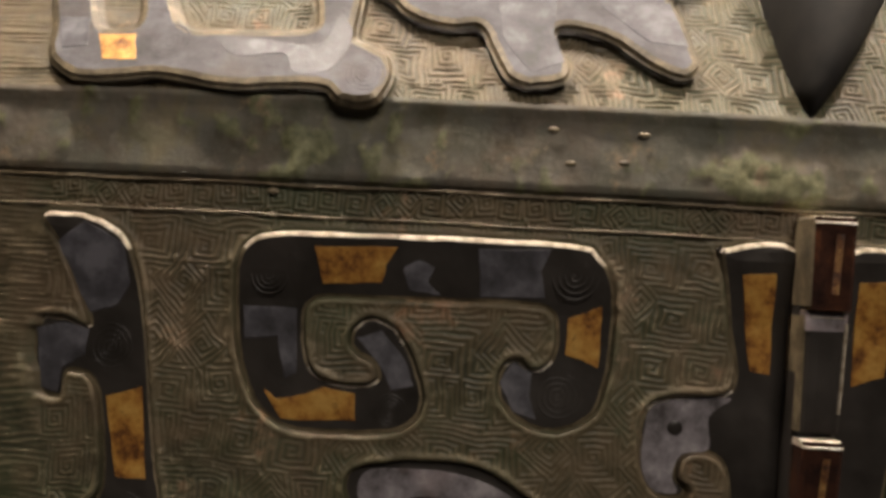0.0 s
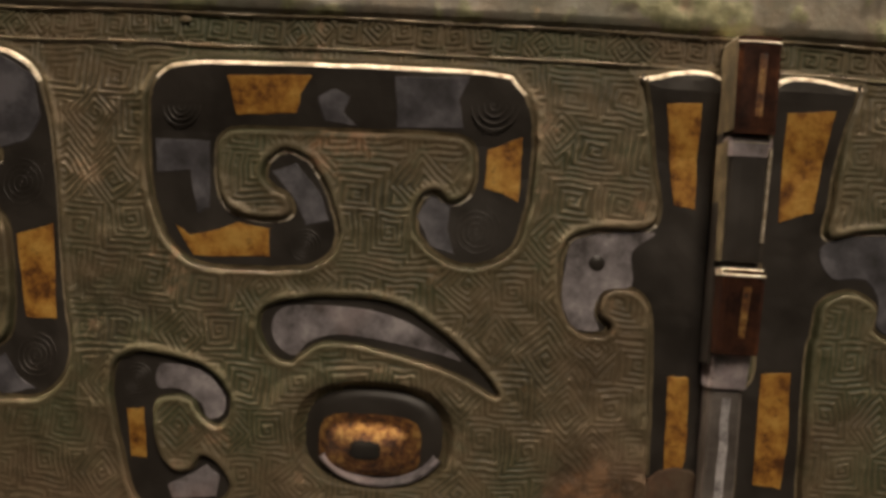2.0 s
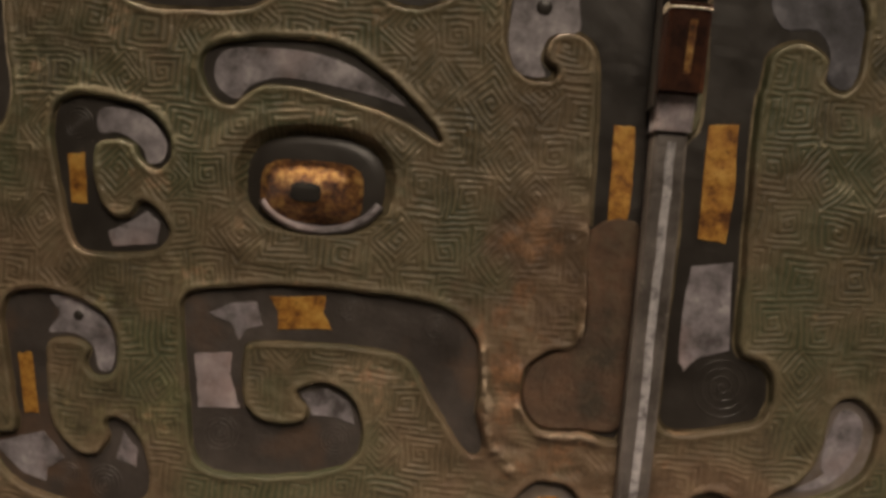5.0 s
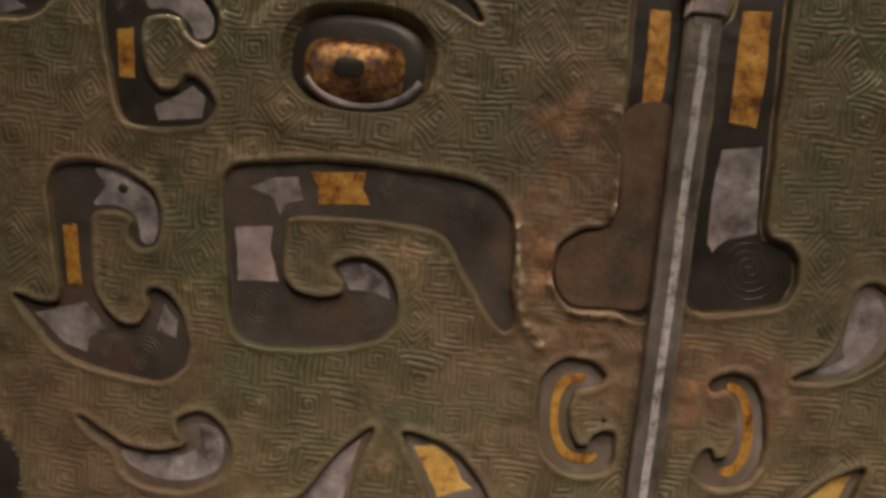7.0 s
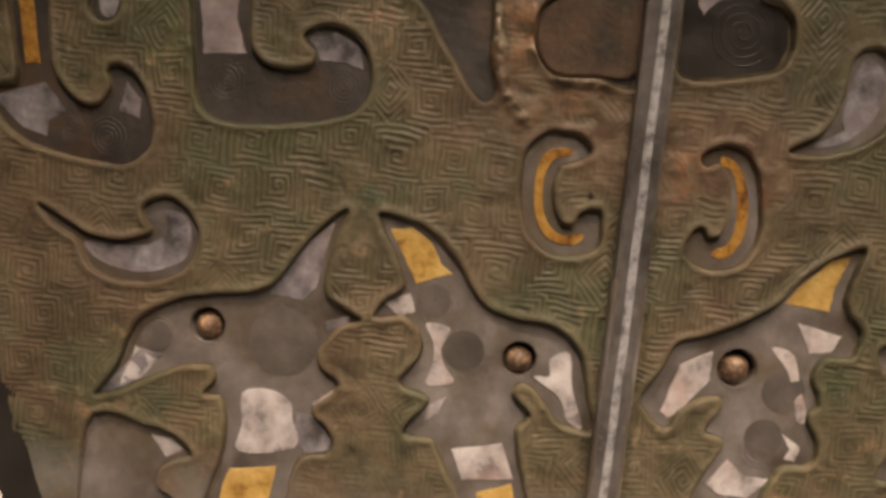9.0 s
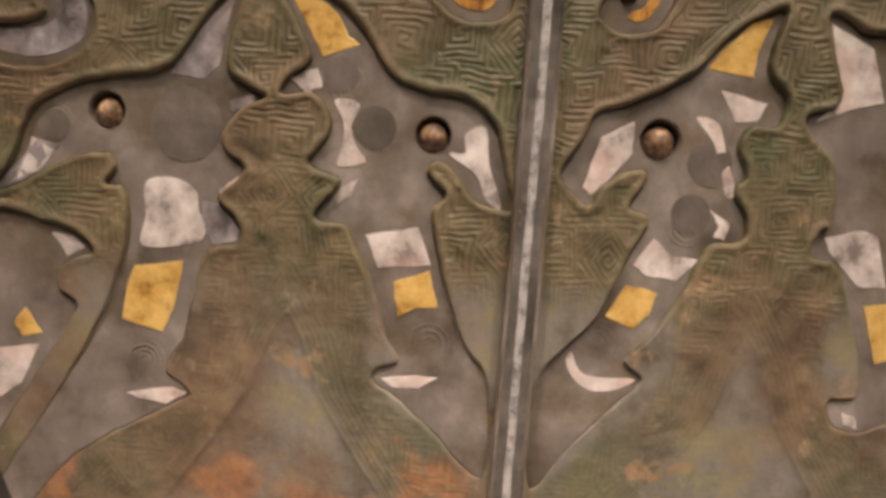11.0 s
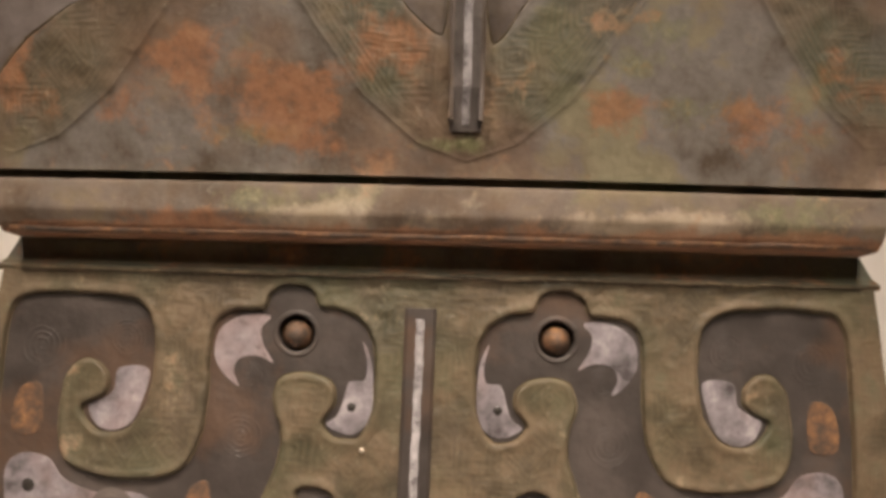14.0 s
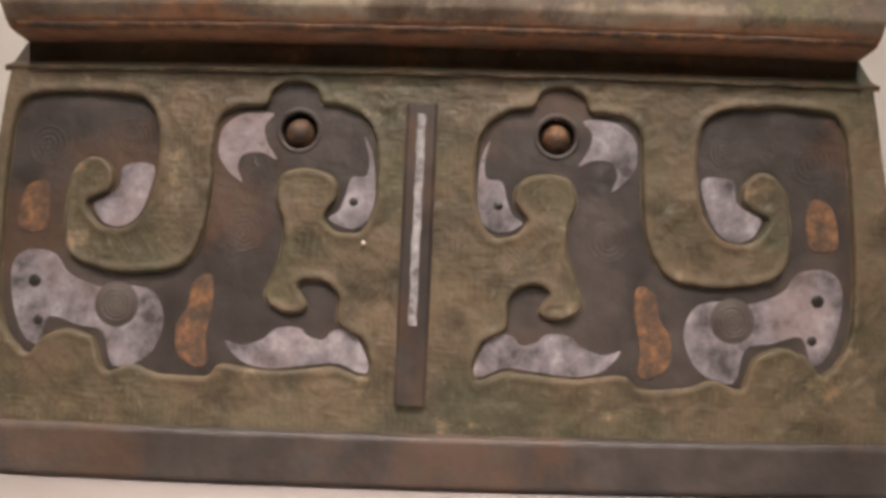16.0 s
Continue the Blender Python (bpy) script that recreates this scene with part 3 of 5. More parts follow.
motif("nose_column", 2.2, [(11.4, 624.8), (36.1, 624.5), (37.5, 624.1), (37.0, 621.7), (34.4, 610.1), (31.7, 587.1), (31.6, 577.4), (42.1, 579.8), (54.4, 579.7), (59.3, 569.4), (58.9, 551.6), (53.9, 546.0), (48.2, 549.2), (48.6, 555.4), (43.8, 559.6), (36.5, 560.0), (30.6, 555.2), (29.5, 546.3), (28.4, 540.9), (28.3, 514.7), (29.5, 479.2), (30.4, 463.0), (38.0, 459.9), (42.8, 452.9), (41.7, 443.6), (35.0, 438.5), (9.8, 435.4), (6.5, 453.9), (7.1, 499.4), (6.2, 524.3), (10.7, 534.5), (10.3, 564.6), (10.3, 599.8)], [
    ("gold", [(14.9, 615.0), (29.9, 616.8), (26.5, 585.0), (15.8, 581.4)]),
    ("darkshell", [(29.6, 573.5), (38.0, 578.0), (55.7, 577.8), (62.3, 566.2), (62.0, 552.3), (55.3, 547.4), (49.7, 550.4), (49.7, 558.3), (44.6, 564.8), (34.0, 564.8)]),
    ("gold", [(13.8, 533.2), (23.4, 534.1), (23.9, 514.3), (23.0, 496.6), (14.0, 497.7)]),
    ("shell", [(12.8, 488.7), (25.9, 490.6), (27.9, 462.8), (18.1, 459.3), (14.1, 455.0), (12.0, 458.0), (11.7, 477.9)]),
    ("ring", 27.2, 450.8, 10.9),
])
motif("eyebrow", 2.4, [(-146.4, 538.1), (-144.9, 544.4), (-136.9, 547.6), (-122.6, 549.4), (-104.6, 548.8), (-91.7, 542.4), (-80.6, 534.2), (-72.1, 525.9), (-70.0, 521.0), (-81.9, 527.0), (-100.0, 532.1), (-114.5, 534.7), (-125.3, 534.9), (-132.4, 530.9), (-135.8, 527.9), (-142.3, 530.2)], [
    ("shell", [(-142.7, 537.4), (-141.2, 543.4), (-135.0, 546.0), (-115.2, 546.3), (-100.7, 543.3), (-89.7, 537.7), (-81.3, 531.5), (-89.4, 533.3), (-107.5, 536.4), (-121.9, 537.3), (-130.7, 534.2), (-134.5, 529.8), (-140.1, 532.2)]),
])
motif("ear", 2.4, [(-194.2, 515.7), (-192.7, 524.1), (-185.7, 527.7), (-176.3, 527.0), (-165.0, 524.7), (-156.9, 518.4), (-154.6, 510.3), (-158.5, 505.9), (-164.2, 508.7), (-167.2, 513.6), (-172.9, 514.5), (-178.4, 512.8), (-180.0, 507.6), (-178.7, 498.4), (-173.7, 490.5), (-167.1, 490.1), (-163.6, 495.0), (-158.9, 493.5), (-154.4, 488.3), (-154.7, 482.7), (-161.1, 479.0), (-178.0, 477.6), (-184.7, 480.2), (-188.9, 492.0), (-192.1, 504.8)], [
    ("shell", [(-178.4, 524.1), (-164.9, 522.9), (-157.1, 515.6), (-157.2, 509.2), (-161.9, 507.4), (-164.7, 512.3), (-172.0, 516.4), (-179.1, 516.4)]),
    ("shell", [(-174.5, 484.8), (-165.3, 489.7), (-161.6, 492.4), (-157.4, 489.0), (-157.9, 481.9), (-172.8, 479.9)]),
    ("gold", [(-189.1, 508.7), (-183.3, 509.5), (-181.9, 493.0), (-187.0, 493.1)]),
    ("ring", -186.2, 518.5, 5.3),
])
motif("ear", 2.4, [(-208.7, 454.7), (-206.1, 461.4), (-196.4, 464.1), (-182.6, 461.7), (-172.6, 456.1), (-169.1, 447.1), (-170.4, 438.6), (-176.1, 437.1), (-179.3, 440.6), (-178.7, 446.2), (-183.7, 448.6), (-191.5, 447.8), (-193.5, 442.9), (-192.3, 429.8), (-189.7, 418.7), (-181.3, 410.9), (-174.4, 411.1), (-170.9, 416.8), (-172.2, 421.4), (-168.4, 423.7), (-162.3, 419.6), (-157.8, 410.6), (-157.0, 399.2), (-164.4, 392.5), (-174.2, 392.4), (-190.3, 394.5), (-202.6, 399.0), (-212.3, 408.6), (-218.8, 416.6), (-210.5, 414.6), (-202.6, 416.4), (-204.2, 428.7), (-207.1, 443.6)], [
    ("shell", [(-193.4, 462.2), (-183.6, 461.8), (-174.1, 455.9), (-170.4, 447.0), (-171.4, 439.1), (-175.7, 439.4), (-178.1, 446.7), (-184.8, 450.3), (-193.2, 450.1), (-189.7, 456.4)]),
    ("shell", [(-211.9, 410.6), (-193.6, 416.4), (-186.1, 407.5), (-191.9, 404.0), (-192.6, 399.1), (-200.7, 401.1)]),
    ("shell", [(-168.5, 409.4), (-166.2, 418.8), (-161.3, 413.6), (-161.5, 407.3)]),
    ("gold", [(-204.0, 442.0), (-198.7, 442.8), (-195.5, 422.3), (-200.4, 421.8)]),
    ("dot", -183.2, 456.4, 1.7),
    ("ring", -171.8, 400.4, 6.7),
    ("ring", -184.8, 402.3, 4.8),
])
motif("dragon_g", 2.4, [(-147.8, 456.5), (-147.5, 464.8), (-141.2, 468.5), (-117.3, 471.8), (-91.5, 471.9), (-69.4, 470.4), (-58.0, 466.1), (-52.6, 458.5), (-50.8, 447.7), (-51.1, 436.7), (-48.0, 425.9), (-50.4, 421.9), (-55.3, 425.1), (-62.9, 435.5), (-68.5, 444.1), (-73.8, 450.9), (-82.3, 453.7), (-100.9, 454.3), (-119.4, 453.4), (-126.7, 451.2), (-127.5, 443.7), (-126.0, 432.7), (-120.9, 427.7), (-113.3, 426.6), (-106.0, 428.8), (-105.4, 432.6), (-108.4, 435.5), (-108.7, 438.2), (-103.3, 441.0), (-95.8, 440.4), (-89.7, 434.6), (-87.3, 425.5), (-89.9, 416.8), (-100.7, 411.9), (-119.3, 409.0), (-134.6, 408.9), (-141.7, 414.2), (-144.3, 430.9)], [
    ("gold", [(-120.1, 467.9), (-101.9, 469.6), (-102.6, 464.5), (-99.5, 459.0), (-116.9, 457.6), (-117.1, 463.1)]),
    ("shell", [(-139.7, 461.0), (-132.5, 464.9), (-124.2, 465.7), (-122.0, 458.4), (-127.1, 456.7), (-129.2, 452.8), (-131.9, 458.0)]),
    ("shell", [(-143.9, 447.3), (-131.2, 448.9), (-131.5, 441.5), (-127.8, 430.7), (-141.5, 429.3), (-142.6, 438.5)]),
    ("shell", [(-108.0, 437.4), (-99.5, 439.5), (-91.6, 435.3), (-90.0, 428.4), (-95.8, 430.2), (-103.8, 430.4)]),
    ("ring", -93.7, 466.2, 4.4),
    ("ring", -65.9, 463.0, 4.4),
    ("ring", -134.0, 421.6, 6.4),
    ("ring", -96.0, 422.8, 5.6),
])
motif("hook", 2.2, [(-193.4, 376.4), (-185.1, 372.5), (-174.8, 367.7), (-162.8, 367.6), (-155.1, 371.1), (-157.3, 374.8), (-157.7, 379.6), (-151.0, 382.7), (-143.9, 379.3), (-139.5, 371.9), (-140.8, 362.9), (-150.1, 355.8), (-163.9, 354.1), (-175.2, 357.7), (-179.7, 366.1), (-187.0, 370.2)], [
    ("shell", [(-178.1, 365.7), (-164.7, 365.6), (-154.9, 367.4), (-149.9, 372.3), (-151.3, 378.4), (-144.2, 376.9), (-141.7, 369.7), (-145.0, 361.8), (-158.2, 357.2), (-171.9, 359.5)]),
])
motif("nostril", 2.2, [(-35.1, 409.9), (-28.6, 415.0), (-19.6, 414.1), (-15.9, 410.0), (-18.7, 406.6), (-24.7, 404.7), (-26.7, 398.3), (-25.8, 391.2), (-22.5, 386.2), (-18.1, 386.6), (-16.7, 390.3), (-11.5, 391.2), (-9.9, 385.6), (-11.7, 378.2), (-22.3, 376.2), (-30.8, 379.9), (-35.4, 388.5), (-36.8, 400.9)], [
    ("gold", [(-22.7, 410.3), (-29.6, 408.7), (-32.4, 401.3), (-31.3, 388.9), (-26.5, 381.3), (-19.1, 379.6), (-15.4, 381.8), (-15.9, 383.7), (-23.1, 383.0), (-28.5, 389.2), (-29.7, 399.8), (-27.1, 406.3), (-21.6, 408.4)]),
])
motif("nostril", 2.2, [(19.1, 411.7), (26.6, 415.9), (34.2, 413.1), (38.9, 402.9), (40.5, 388.7), (35.6, 378.2), (24.9, 376.2), (18.0, 380.1), (19.0, 386.6), (22.2, 389.1), (24.5, 386.2), (28.8, 387.5), (30.7, 393.1), (29.7, 403.8), (25.7, 409.6), (21.3, 408.3)], [
    ("gold", [(26.2, 412.4), (31.4, 410.2), (36.0, 400.8), (36.4, 388.3), (32.0, 380.6), (26.7, 380.6), (27.7, 382.9), (31.1, 384.5), (33.1, 389.8), (32.4, 400.5), (29.5, 408.2), (26.0, 409.5)]),
])
motif("horn", 2.2, [(46.4, 416.1), (56.3, 422.4), (61.8, 433.5), (63.4, 445.8), (70.0, 450.0), (78.6, 442.2), (77.3, 428.0), (69.4, 420.2), (57.3, 415.8)], [
    ("shell", [(54.2, 418.1), (63.3, 424.0), (62.2, 427.4), (63.4, 437.1), (67.3, 446.2), (74.5, 442.6), (73.0, 429.3), (64.0, 420.0)]),
])
motif("leaf_dragon", 2.6, [(-91.4, 383.4), (-96.9, 379.8), (-104.4, 370.8), (-111.5, 359.9), (-119.8, 354.4), (-131.9, 352.8), (-144.9, 349.5), (-155.0, 344.1), (-160.4, 336.8), (-164.3, 324.8), (-171.4, 314.6), (-161.4, 317.8), (-149.2, 324.6), (-140.7, 327.9), (-133.1, 328.4), (-130.9, 323.8), (-133.5, 319.0), (-128.7, 318.2), (-126.3, 311.7), (-127.1, 297.5), (-133.1, 279.6), (-141.9, 261.2), (-152.8, 242.2), (-164.1, 224.7), (-171.8, 203.3), (-160.2, 208.1), (-145.2, 226.2), (-132.3, 236.4), (-123.6, 241.4), (-106.2, 251.1), (-106.2, 254.6), (-112.9, 260.2), (-107.4, 270.8), (-104.6, 285.7), (-100.6, 300.1), (-90.8, 303.3), (-92.0, 310.4), (-97.9, 316.8), (-90.0, 326.1), (-96.4, 331.7), (-97.0, 337.9), (-91.0, 346.0), (-84.6, 348.9), (-90.2, 352.2), (-96.5, 356.7), (-96.4, 367.3)], [
    ("dull", [(-95.1, 380.2), (-99.7, 357.4), (-103.9, 353.3), (-114.5, 354.6), (-111.2, 362.9), (-104.3, 371.4)]),
    ("dull", [(-157.1, 331.7), (-149.5, 330.2), (-161.9, 318.0), (-170.8, 315.3)]),
    ("dull", [(-103.1, 315.8), (-96.8, 314.5), (-90.9, 307.5), (-91.3, 303.2), (-99.3, 301.6), (-103.0, 308.2)]),
    ("dull", [(-95.7, 346.9), (-88.3, 349.8), (-87.6, 347.8), (-95.2, 343.5)]),
    ("spot", -151.9, 336.4, 5.3),
    ("spot", -109.0, 339.1, 11.6),
    ("shell", [(-163.9, 318.6), (-158.8, 332.2), (-150.9, 328.3), (-156.3, 321.5)]),
    ("shell", [(-121.5, 320.3), (-112.6, 322.3), (-105.3, 318.7), (-104.1, 312.6), (-101.6, 307.5), (-104.6, 302.0), (-121.8, 299.9), (-121.1, 309.7)]),
    ("shell", [(-98.1, 319.2), (-90.4, 325.0), (-92.0, 320.5), (-95.2, 314.1)]),
    ("gold", [(-124.3, 293.4), (-108.4, 296.0), (-111.1, 279.9), (-114.5, 272.3), (-127.8, 275.9), (-126.3, 287.9)]),
    ("shell", [(-125.0, 251.7), (-110.2, 254.7), (-105.5, 252.7), (-111.9, 248.8), (-121.2, 249.9)]),
    ("eye", -134.8, 342.1, 6.1),
    ("ring", -150.9, 337.7, 5.5),
    ("ring", -119.7, 262.7, 6.6),
])
motif("leaf_dragon", 2.6, [(-80.8, 383.2), (-71.8, 382.8), (-62.3, 378.7), (-54.2, 370.3), (-45.9, 358.6), (-35.1, 354.2), (-21.0, 352.6), (-11.5, 343.8), (-7.2, 328.3), (-4.9, 319.7), (-9.5, 319.4), (-17.2, 322.3), (-24.6, 330.6), (-29.7, 333.1), (-32.3, 329.0), (-26.1, 322.6), (-30.0, 317.6), (-28.2, 307.4), (-23.5, 291.5), (-16.8, 275.5), (-8.3, 262.7), (-7.5, 232.0), (-25.7, 247.0), (-37.3, 256.5), (-44.8, 261.2), (-44.0, 265.4), (-37.4, 268.6), (-42.4, 277.4), (-45.9, 289.9), (-51.0, 300.4), (-56.7, 310.7), (-65.0, 311.9), (-65.9, 315.1), (-59.3, 324.7), (-69.5, 329.3), (-64.0, 338.0), (-64.1, 345.3), (-70.1, 351.5), (-79.3, 350.4), (-77.0, 355.5), (-70.6, 361.4), (-73.8, 370.4)], [
    ("spot", -60.9, 357.4, 5.6),
    ("spot", -49.6, 342.0, 6.8),
    ("gold", [(-77.2, 379.4), (-69.7, 380.6), (-63.0, 375.9), (-59.6, 369.8), (-55.7, 366.9), (-61.0, 365.1), (-67.1, 362.2), (-71.5, 370.4)]),
    ("shell", [(-62.7, 349.8), (-54.8, 349.0), (-57.0, 341.9), (-55.2, 336.0), (-51.9, 331.1), (-60.6, 329.3), (-59.3, 336.6), (-59.7, 343.5)]),
    ("shell", [(-59.3, 322.4), (-53.9, 325.9), (-56.0, 320.3), (-60.4, 316.4)]),
    ("shell", [(-50.5, 308.4), (-33.9, 311.9), (-29.2, 300.1), (-45.8, 298.1)]),
    ("gold", [(-40.7, 294.0), (-29.4, 298.3), (-25.9, 286.9), (-33.0, 285.9), (-38.2, 282.8), (-39.8, 288.6)]),
    ("shell", [(-42.8, 262.6), (-34.2, 263.9), (-24.2, 263.9), (-30.3, 259.8), (-38.4, 259.6)]),
    ("shell", [(-21.2, 341.8), (-14.9, 344.5), (-12.9, 332.9), (-8.0, 319.7), (-13.5, 322.1), (-16.7, 329.2), (-25.9, 335.5), (-20.7, 336.2)]),
    ("shell", [(-77.9, 356.0), (-68.5, 359.1), (-66.7, 353.3), (-71.5, 351.3)]),
    ("eye", -31.1, 341.1, 5.9),
    ("ring", -27.7, 274.6, 8.1),
    ("ring", -59.2, 355.5, 6.9),
])
motif("leaf_dragon", 2.6, [(9.1, 229.3), (6.0, 245.7), (8.4, 266.0), (15.9, 276.0), (25.8, 287.6), (33.4, 306.3), (39.3, 319.3), (32.3, 323.0), (37.0, 331.2), (34.7, 334.9), (28.6, 333.0), (22.7, 328.7), (19.2, 322.8), (13.8, 326.1), (9.9, 332.3), (16.8, 344.1), (19.7, 351.2), (31.8, 355.8), (48.5, 365.5), (57.2, 375.9), (65.4, 382.5), (75.5, 387.2), (72.8, 376.0), (72.6, 367.4), (78.8, 360.6), (77.2, 351.8), (68.2, 350.6), (65.0, 343.8), (68.5, 335.3), (65.4, 330.1), (70.2, 320.8), (68.4, 314.2), (58.4, 311.7), (52.3, 296.8), (42.9, 281.5), (35.4, 273.2), (41.2, 268.6), (40.5, 265.2), (32.4, 257.5), (19.0, 242.4)], [
    ("spot", 56.9, 338.2, 7.3),
    ("spot", 52.4, 322.0, 6.5),
    ("gold", [(52.8, 367.3), (56.6, 372.9), (66.1, 382.9), (72.4, 384.4), (68.5, 374.0), (68.0, 365.9)]),
    ("shell", [(58.0, 361.4), (73.5, 358.4), (70.6, 353.0), (63.5, 351.5)]),
    ("shell", [(50.9, 352.3), (58.2, 351.1), (61.9, 341.9), (65.8, 331.7), (67.8, 330.0), (63.5, 328.0), (60.9, 334.8), (57.1, 345.0)]),
    ("shell", [(16.9, 328.1), (21.6, 344.1), (31.7, 350.0), (31.8, 339.6), (26.3, 332.3), (19.8, 325.7)]),
    ("shell", [(58.5, 324.1), (65.3, 320.1), (64.1, 314.7), (60.4, 315.3), (61.8, 319.0)]),
    ("shell", [(41.6, 313.6), (47.6, 308.2), (56.7, 307.9), (50.2, 300.8), (40.2, 301.4), (35.3, 304.7)]),
    ("gold", [(34.1, 298.3), (44.3, 296.3), (42.4, 288.9), (37.4, 284.0), (27.9, 287.9)]),
    ("shell", [(16.7, 272.6), (18.3, 275.4), (21.6, 269.2), (28.1, 267.5), (40.0, 267.7), (33.1, 263.5), (24.9, 263.0), (19.0, 267.2)]),
    ("eye", 40.4, 344.6, 6.7),
    ("ring", 26.1, 278.4, 8.2),
    ("ring", 51.4, 318.2, 7.2),
])
motif("leaf_dragon", 2.6, [(89.9, 387.1), (101.3, 383.0), (117.2, 374.1), (130.8, 305.8), (136.9, 265.1), (122.5, 256.7), (115.0, 254.3), (106.9, 256.8), (105.0, 264.2), (114.2, 266.6), (113.5, 278.8), (107.2, 296.9), (101.7, 309.3), (93.0, 311.4), (94.7, 319.6), (98.2, 321.6), (98.2, 335.8), (95.5, 342.7), (87.2, 350.8), (87.4, 356.0), (96.9, 360.3), (93.4, 373.7)], [
    ("shell", [(91.1, 384.6), (105.6, 378.2), (111.5, 361.5), (100.8, 358.8), (89.5, 354.1), (97.1, 361.7)]),
    ("shell", [(96.8, 317.9), (109.5, 321.0), (115.0, 319.2), (119.6, 303.2), (110.2, 302.6), (99.4, 312.7)]),
    ("gold", [(112.9, 296.7), (122.3, 297.9), (125.9, 279.5), (119.4, 277.7)]),
    ("shell", [(109.7, 260.7), (114.8, 259.7), (116.0, 255.5), (111.2, 256.6)]),
])
motif("leaf_dragon", 2.4, [(-174.5, 302.5), (-154.0, 305.4), (-142.9, 302.5), (-137.6, 297.0), (-142.8, 294.8), (-148.2, 290.8), (-149.0, 284.4), (-142.8, 278.4), (-151.5, 262.1), (-162.7, 244.2), (-174.2, 231.8)], [
    ("shell", [(-152.1, 302.6), (-144.7, 301.5), (-140.4, 298.0), (-146.5, 294.9)]),
    ("gold", [(-163.9, 272.3), (-160.2, 277.2), (-154.4, 269.3), (-161.0, 267.3)]),
    ("shell", [(-172.3, 262.3), (-155.3, 265.5), (-160.8, 252.0), (-172.3, 243.4)]),
])
FOOT_HEAD = [(6.1, 119.5), (6.9, 131.0), (10.9, 138.7), (18.5, 142.8), (25.2, 143.9), (27.9, 148.8), (34.6, 150.9), (41.3, 148.2), (44.3, 142.5), (53.9, 141.8), (60.3, 137.1), (61.8, 126.6), (62.0, 113.3), (64.4, 98.1), (71.2, 87.9), (84.3, 85.0), (97.8, 85.6), (109.0, 89.7), (112.5, 99.3), (111.3, 116.5), (106.4, 123.4), (99.9, 123.5), (95.7, 118.0), (97.6, 112.3), (104.5, 108.6), (102.6, 103.4), (96.7, 99.8), (88.0, 102.1), (82.6, 110.0), (80.5, 121.4), (81.0, 134.8), (85.8, 143.1), (97.5, 146.0), (121.1, 145.8), (130.1, 141.2), (133.0, 122.8)]
FOOT_TAIL = [(134.3, 84.5), (132.0, 67.3), (123.5, 56.8), (118.2, 62.4), (109.5, 65.5), (100.2, 62.1), (95.7, 51.8), (86.5, 54.4), (76.9, 51.5), (61.8, 51.2), (56.1, 55.2), (41.0, 53.6), (27.8, 54.6), (18.4, 55.5), (9.1, 52.5), (6.8, 56.5), (9.8, 64.9), (17.7, 69.8), (17.9, 78.2), (21.6, 83.0), (28.2, 84.1), (31.1, 81.3), (27.8, 74.7), (36.0, 73.0), (42.5, 77.8), (40.5, 85.3), (37.5, 93.7), (37.3, 103.2), (40.0, 112.7), (37.0, 120.3), (28.4, 121.6), (20.9, 118.9), (19.1, 112.2), (23.1, 105.7), (19.4, 100.8), (11.8, 100.6), (7.5, 108.1)]
FOOT_INLAYS = [
    ("shell", [(41.9, 140.1), (51.1, 140.2), (58.8, 135.2), (60.3, 126.6), (57.1, 120.4), (51.8, 116.4), (53.6, 121.6), (51.3, 125.8), (45.5, 126.6), (40.4, 124.5), (43.9, 130.4), (44.8, 135.8)]),
    ("shell", [(10.7, 132.6), (9.0, 125.3), (9.9, 119.6), (14.8, 118.7), (16.8, 112.1), (18.8, 107.4), (22.1, 104.7), (15.9, 101.5), (9.8, 103.2), (6.8, 110.9), (7.4, 125.2)]),
    ("shell", [(82.5, 121.4), (92.7, 121.3), (94.1, 114.1), (99.2, 110.4), (102.7, 108.2), (99.6, 102.2), (93.8, 100.3), (87.6, 103.4), (83.7, 111.9)]),
    ("shell", [(76.7, 68.1), (79.5, 77.5), (87.0, 80.5), (98.4, 79.8), (109.8, 83.9), (115.5, 90.6), (125.2, 91.8), (130.6, 86.3), (129.5, 73.1), (125.3, 62.7), (119.9, 60.2), (116.6, 69.1), (106.1, 66.6), (97.5, 64.6), (93.3, 53.4), (81.6, 57.2)]),
    ("shell", [(6.8, 54.6), (8.4, 60.8), (12.9, 67.6), (19.1, 67.4), (22.4, 64.3), (27.6, 65.4), (30.6, 68.0), (37.9, 67.8), (43.1, 63.8), (50.3, 61.7), (55.6, 63.0), (50.4, 56.9), (41.0, 54.1), (27.8, 55.5), (17.3, 56.6), (10.6, 53.8)]),
    ("copper", [(61.0, 84.8), (67.1, 82.1), (68.7, 73.7), (72.2, 68.2), (71.7, 58.8), (65.5, 54.0), (61.3, 55.8), (62.0, 64.2), (60.0, 75.4)]),
    ("copper", [(119.2, 114.7), (127.1, 113.0), (129.0, 99.6), (119.2, 99.4)]),
    ("dot", 122.1, 81.4, 2.2),
    ("dot", 120.2, 68.1, 1.7),
    ("dot", 13.8, 110.7, 1.5),
    ("disc", 93.0, 74.2, 7.6),
    ("spot", 52.0, 71.5, 7.6),
    ("eye", 33.0, 134.5, 6.5),
    ("ring", 90.1, 131.3, 6.5),
    ("ring", 119.5, 128.2, 7.9),
    ("ring", 50.7, 99.7, 7.6),
    ("ring", 48.5, 120.6, 4.5),
]
motif("foot_dragon", 2.2, FOOT_HEAD + FOOT_TAIL, FOOT_INLAYS)
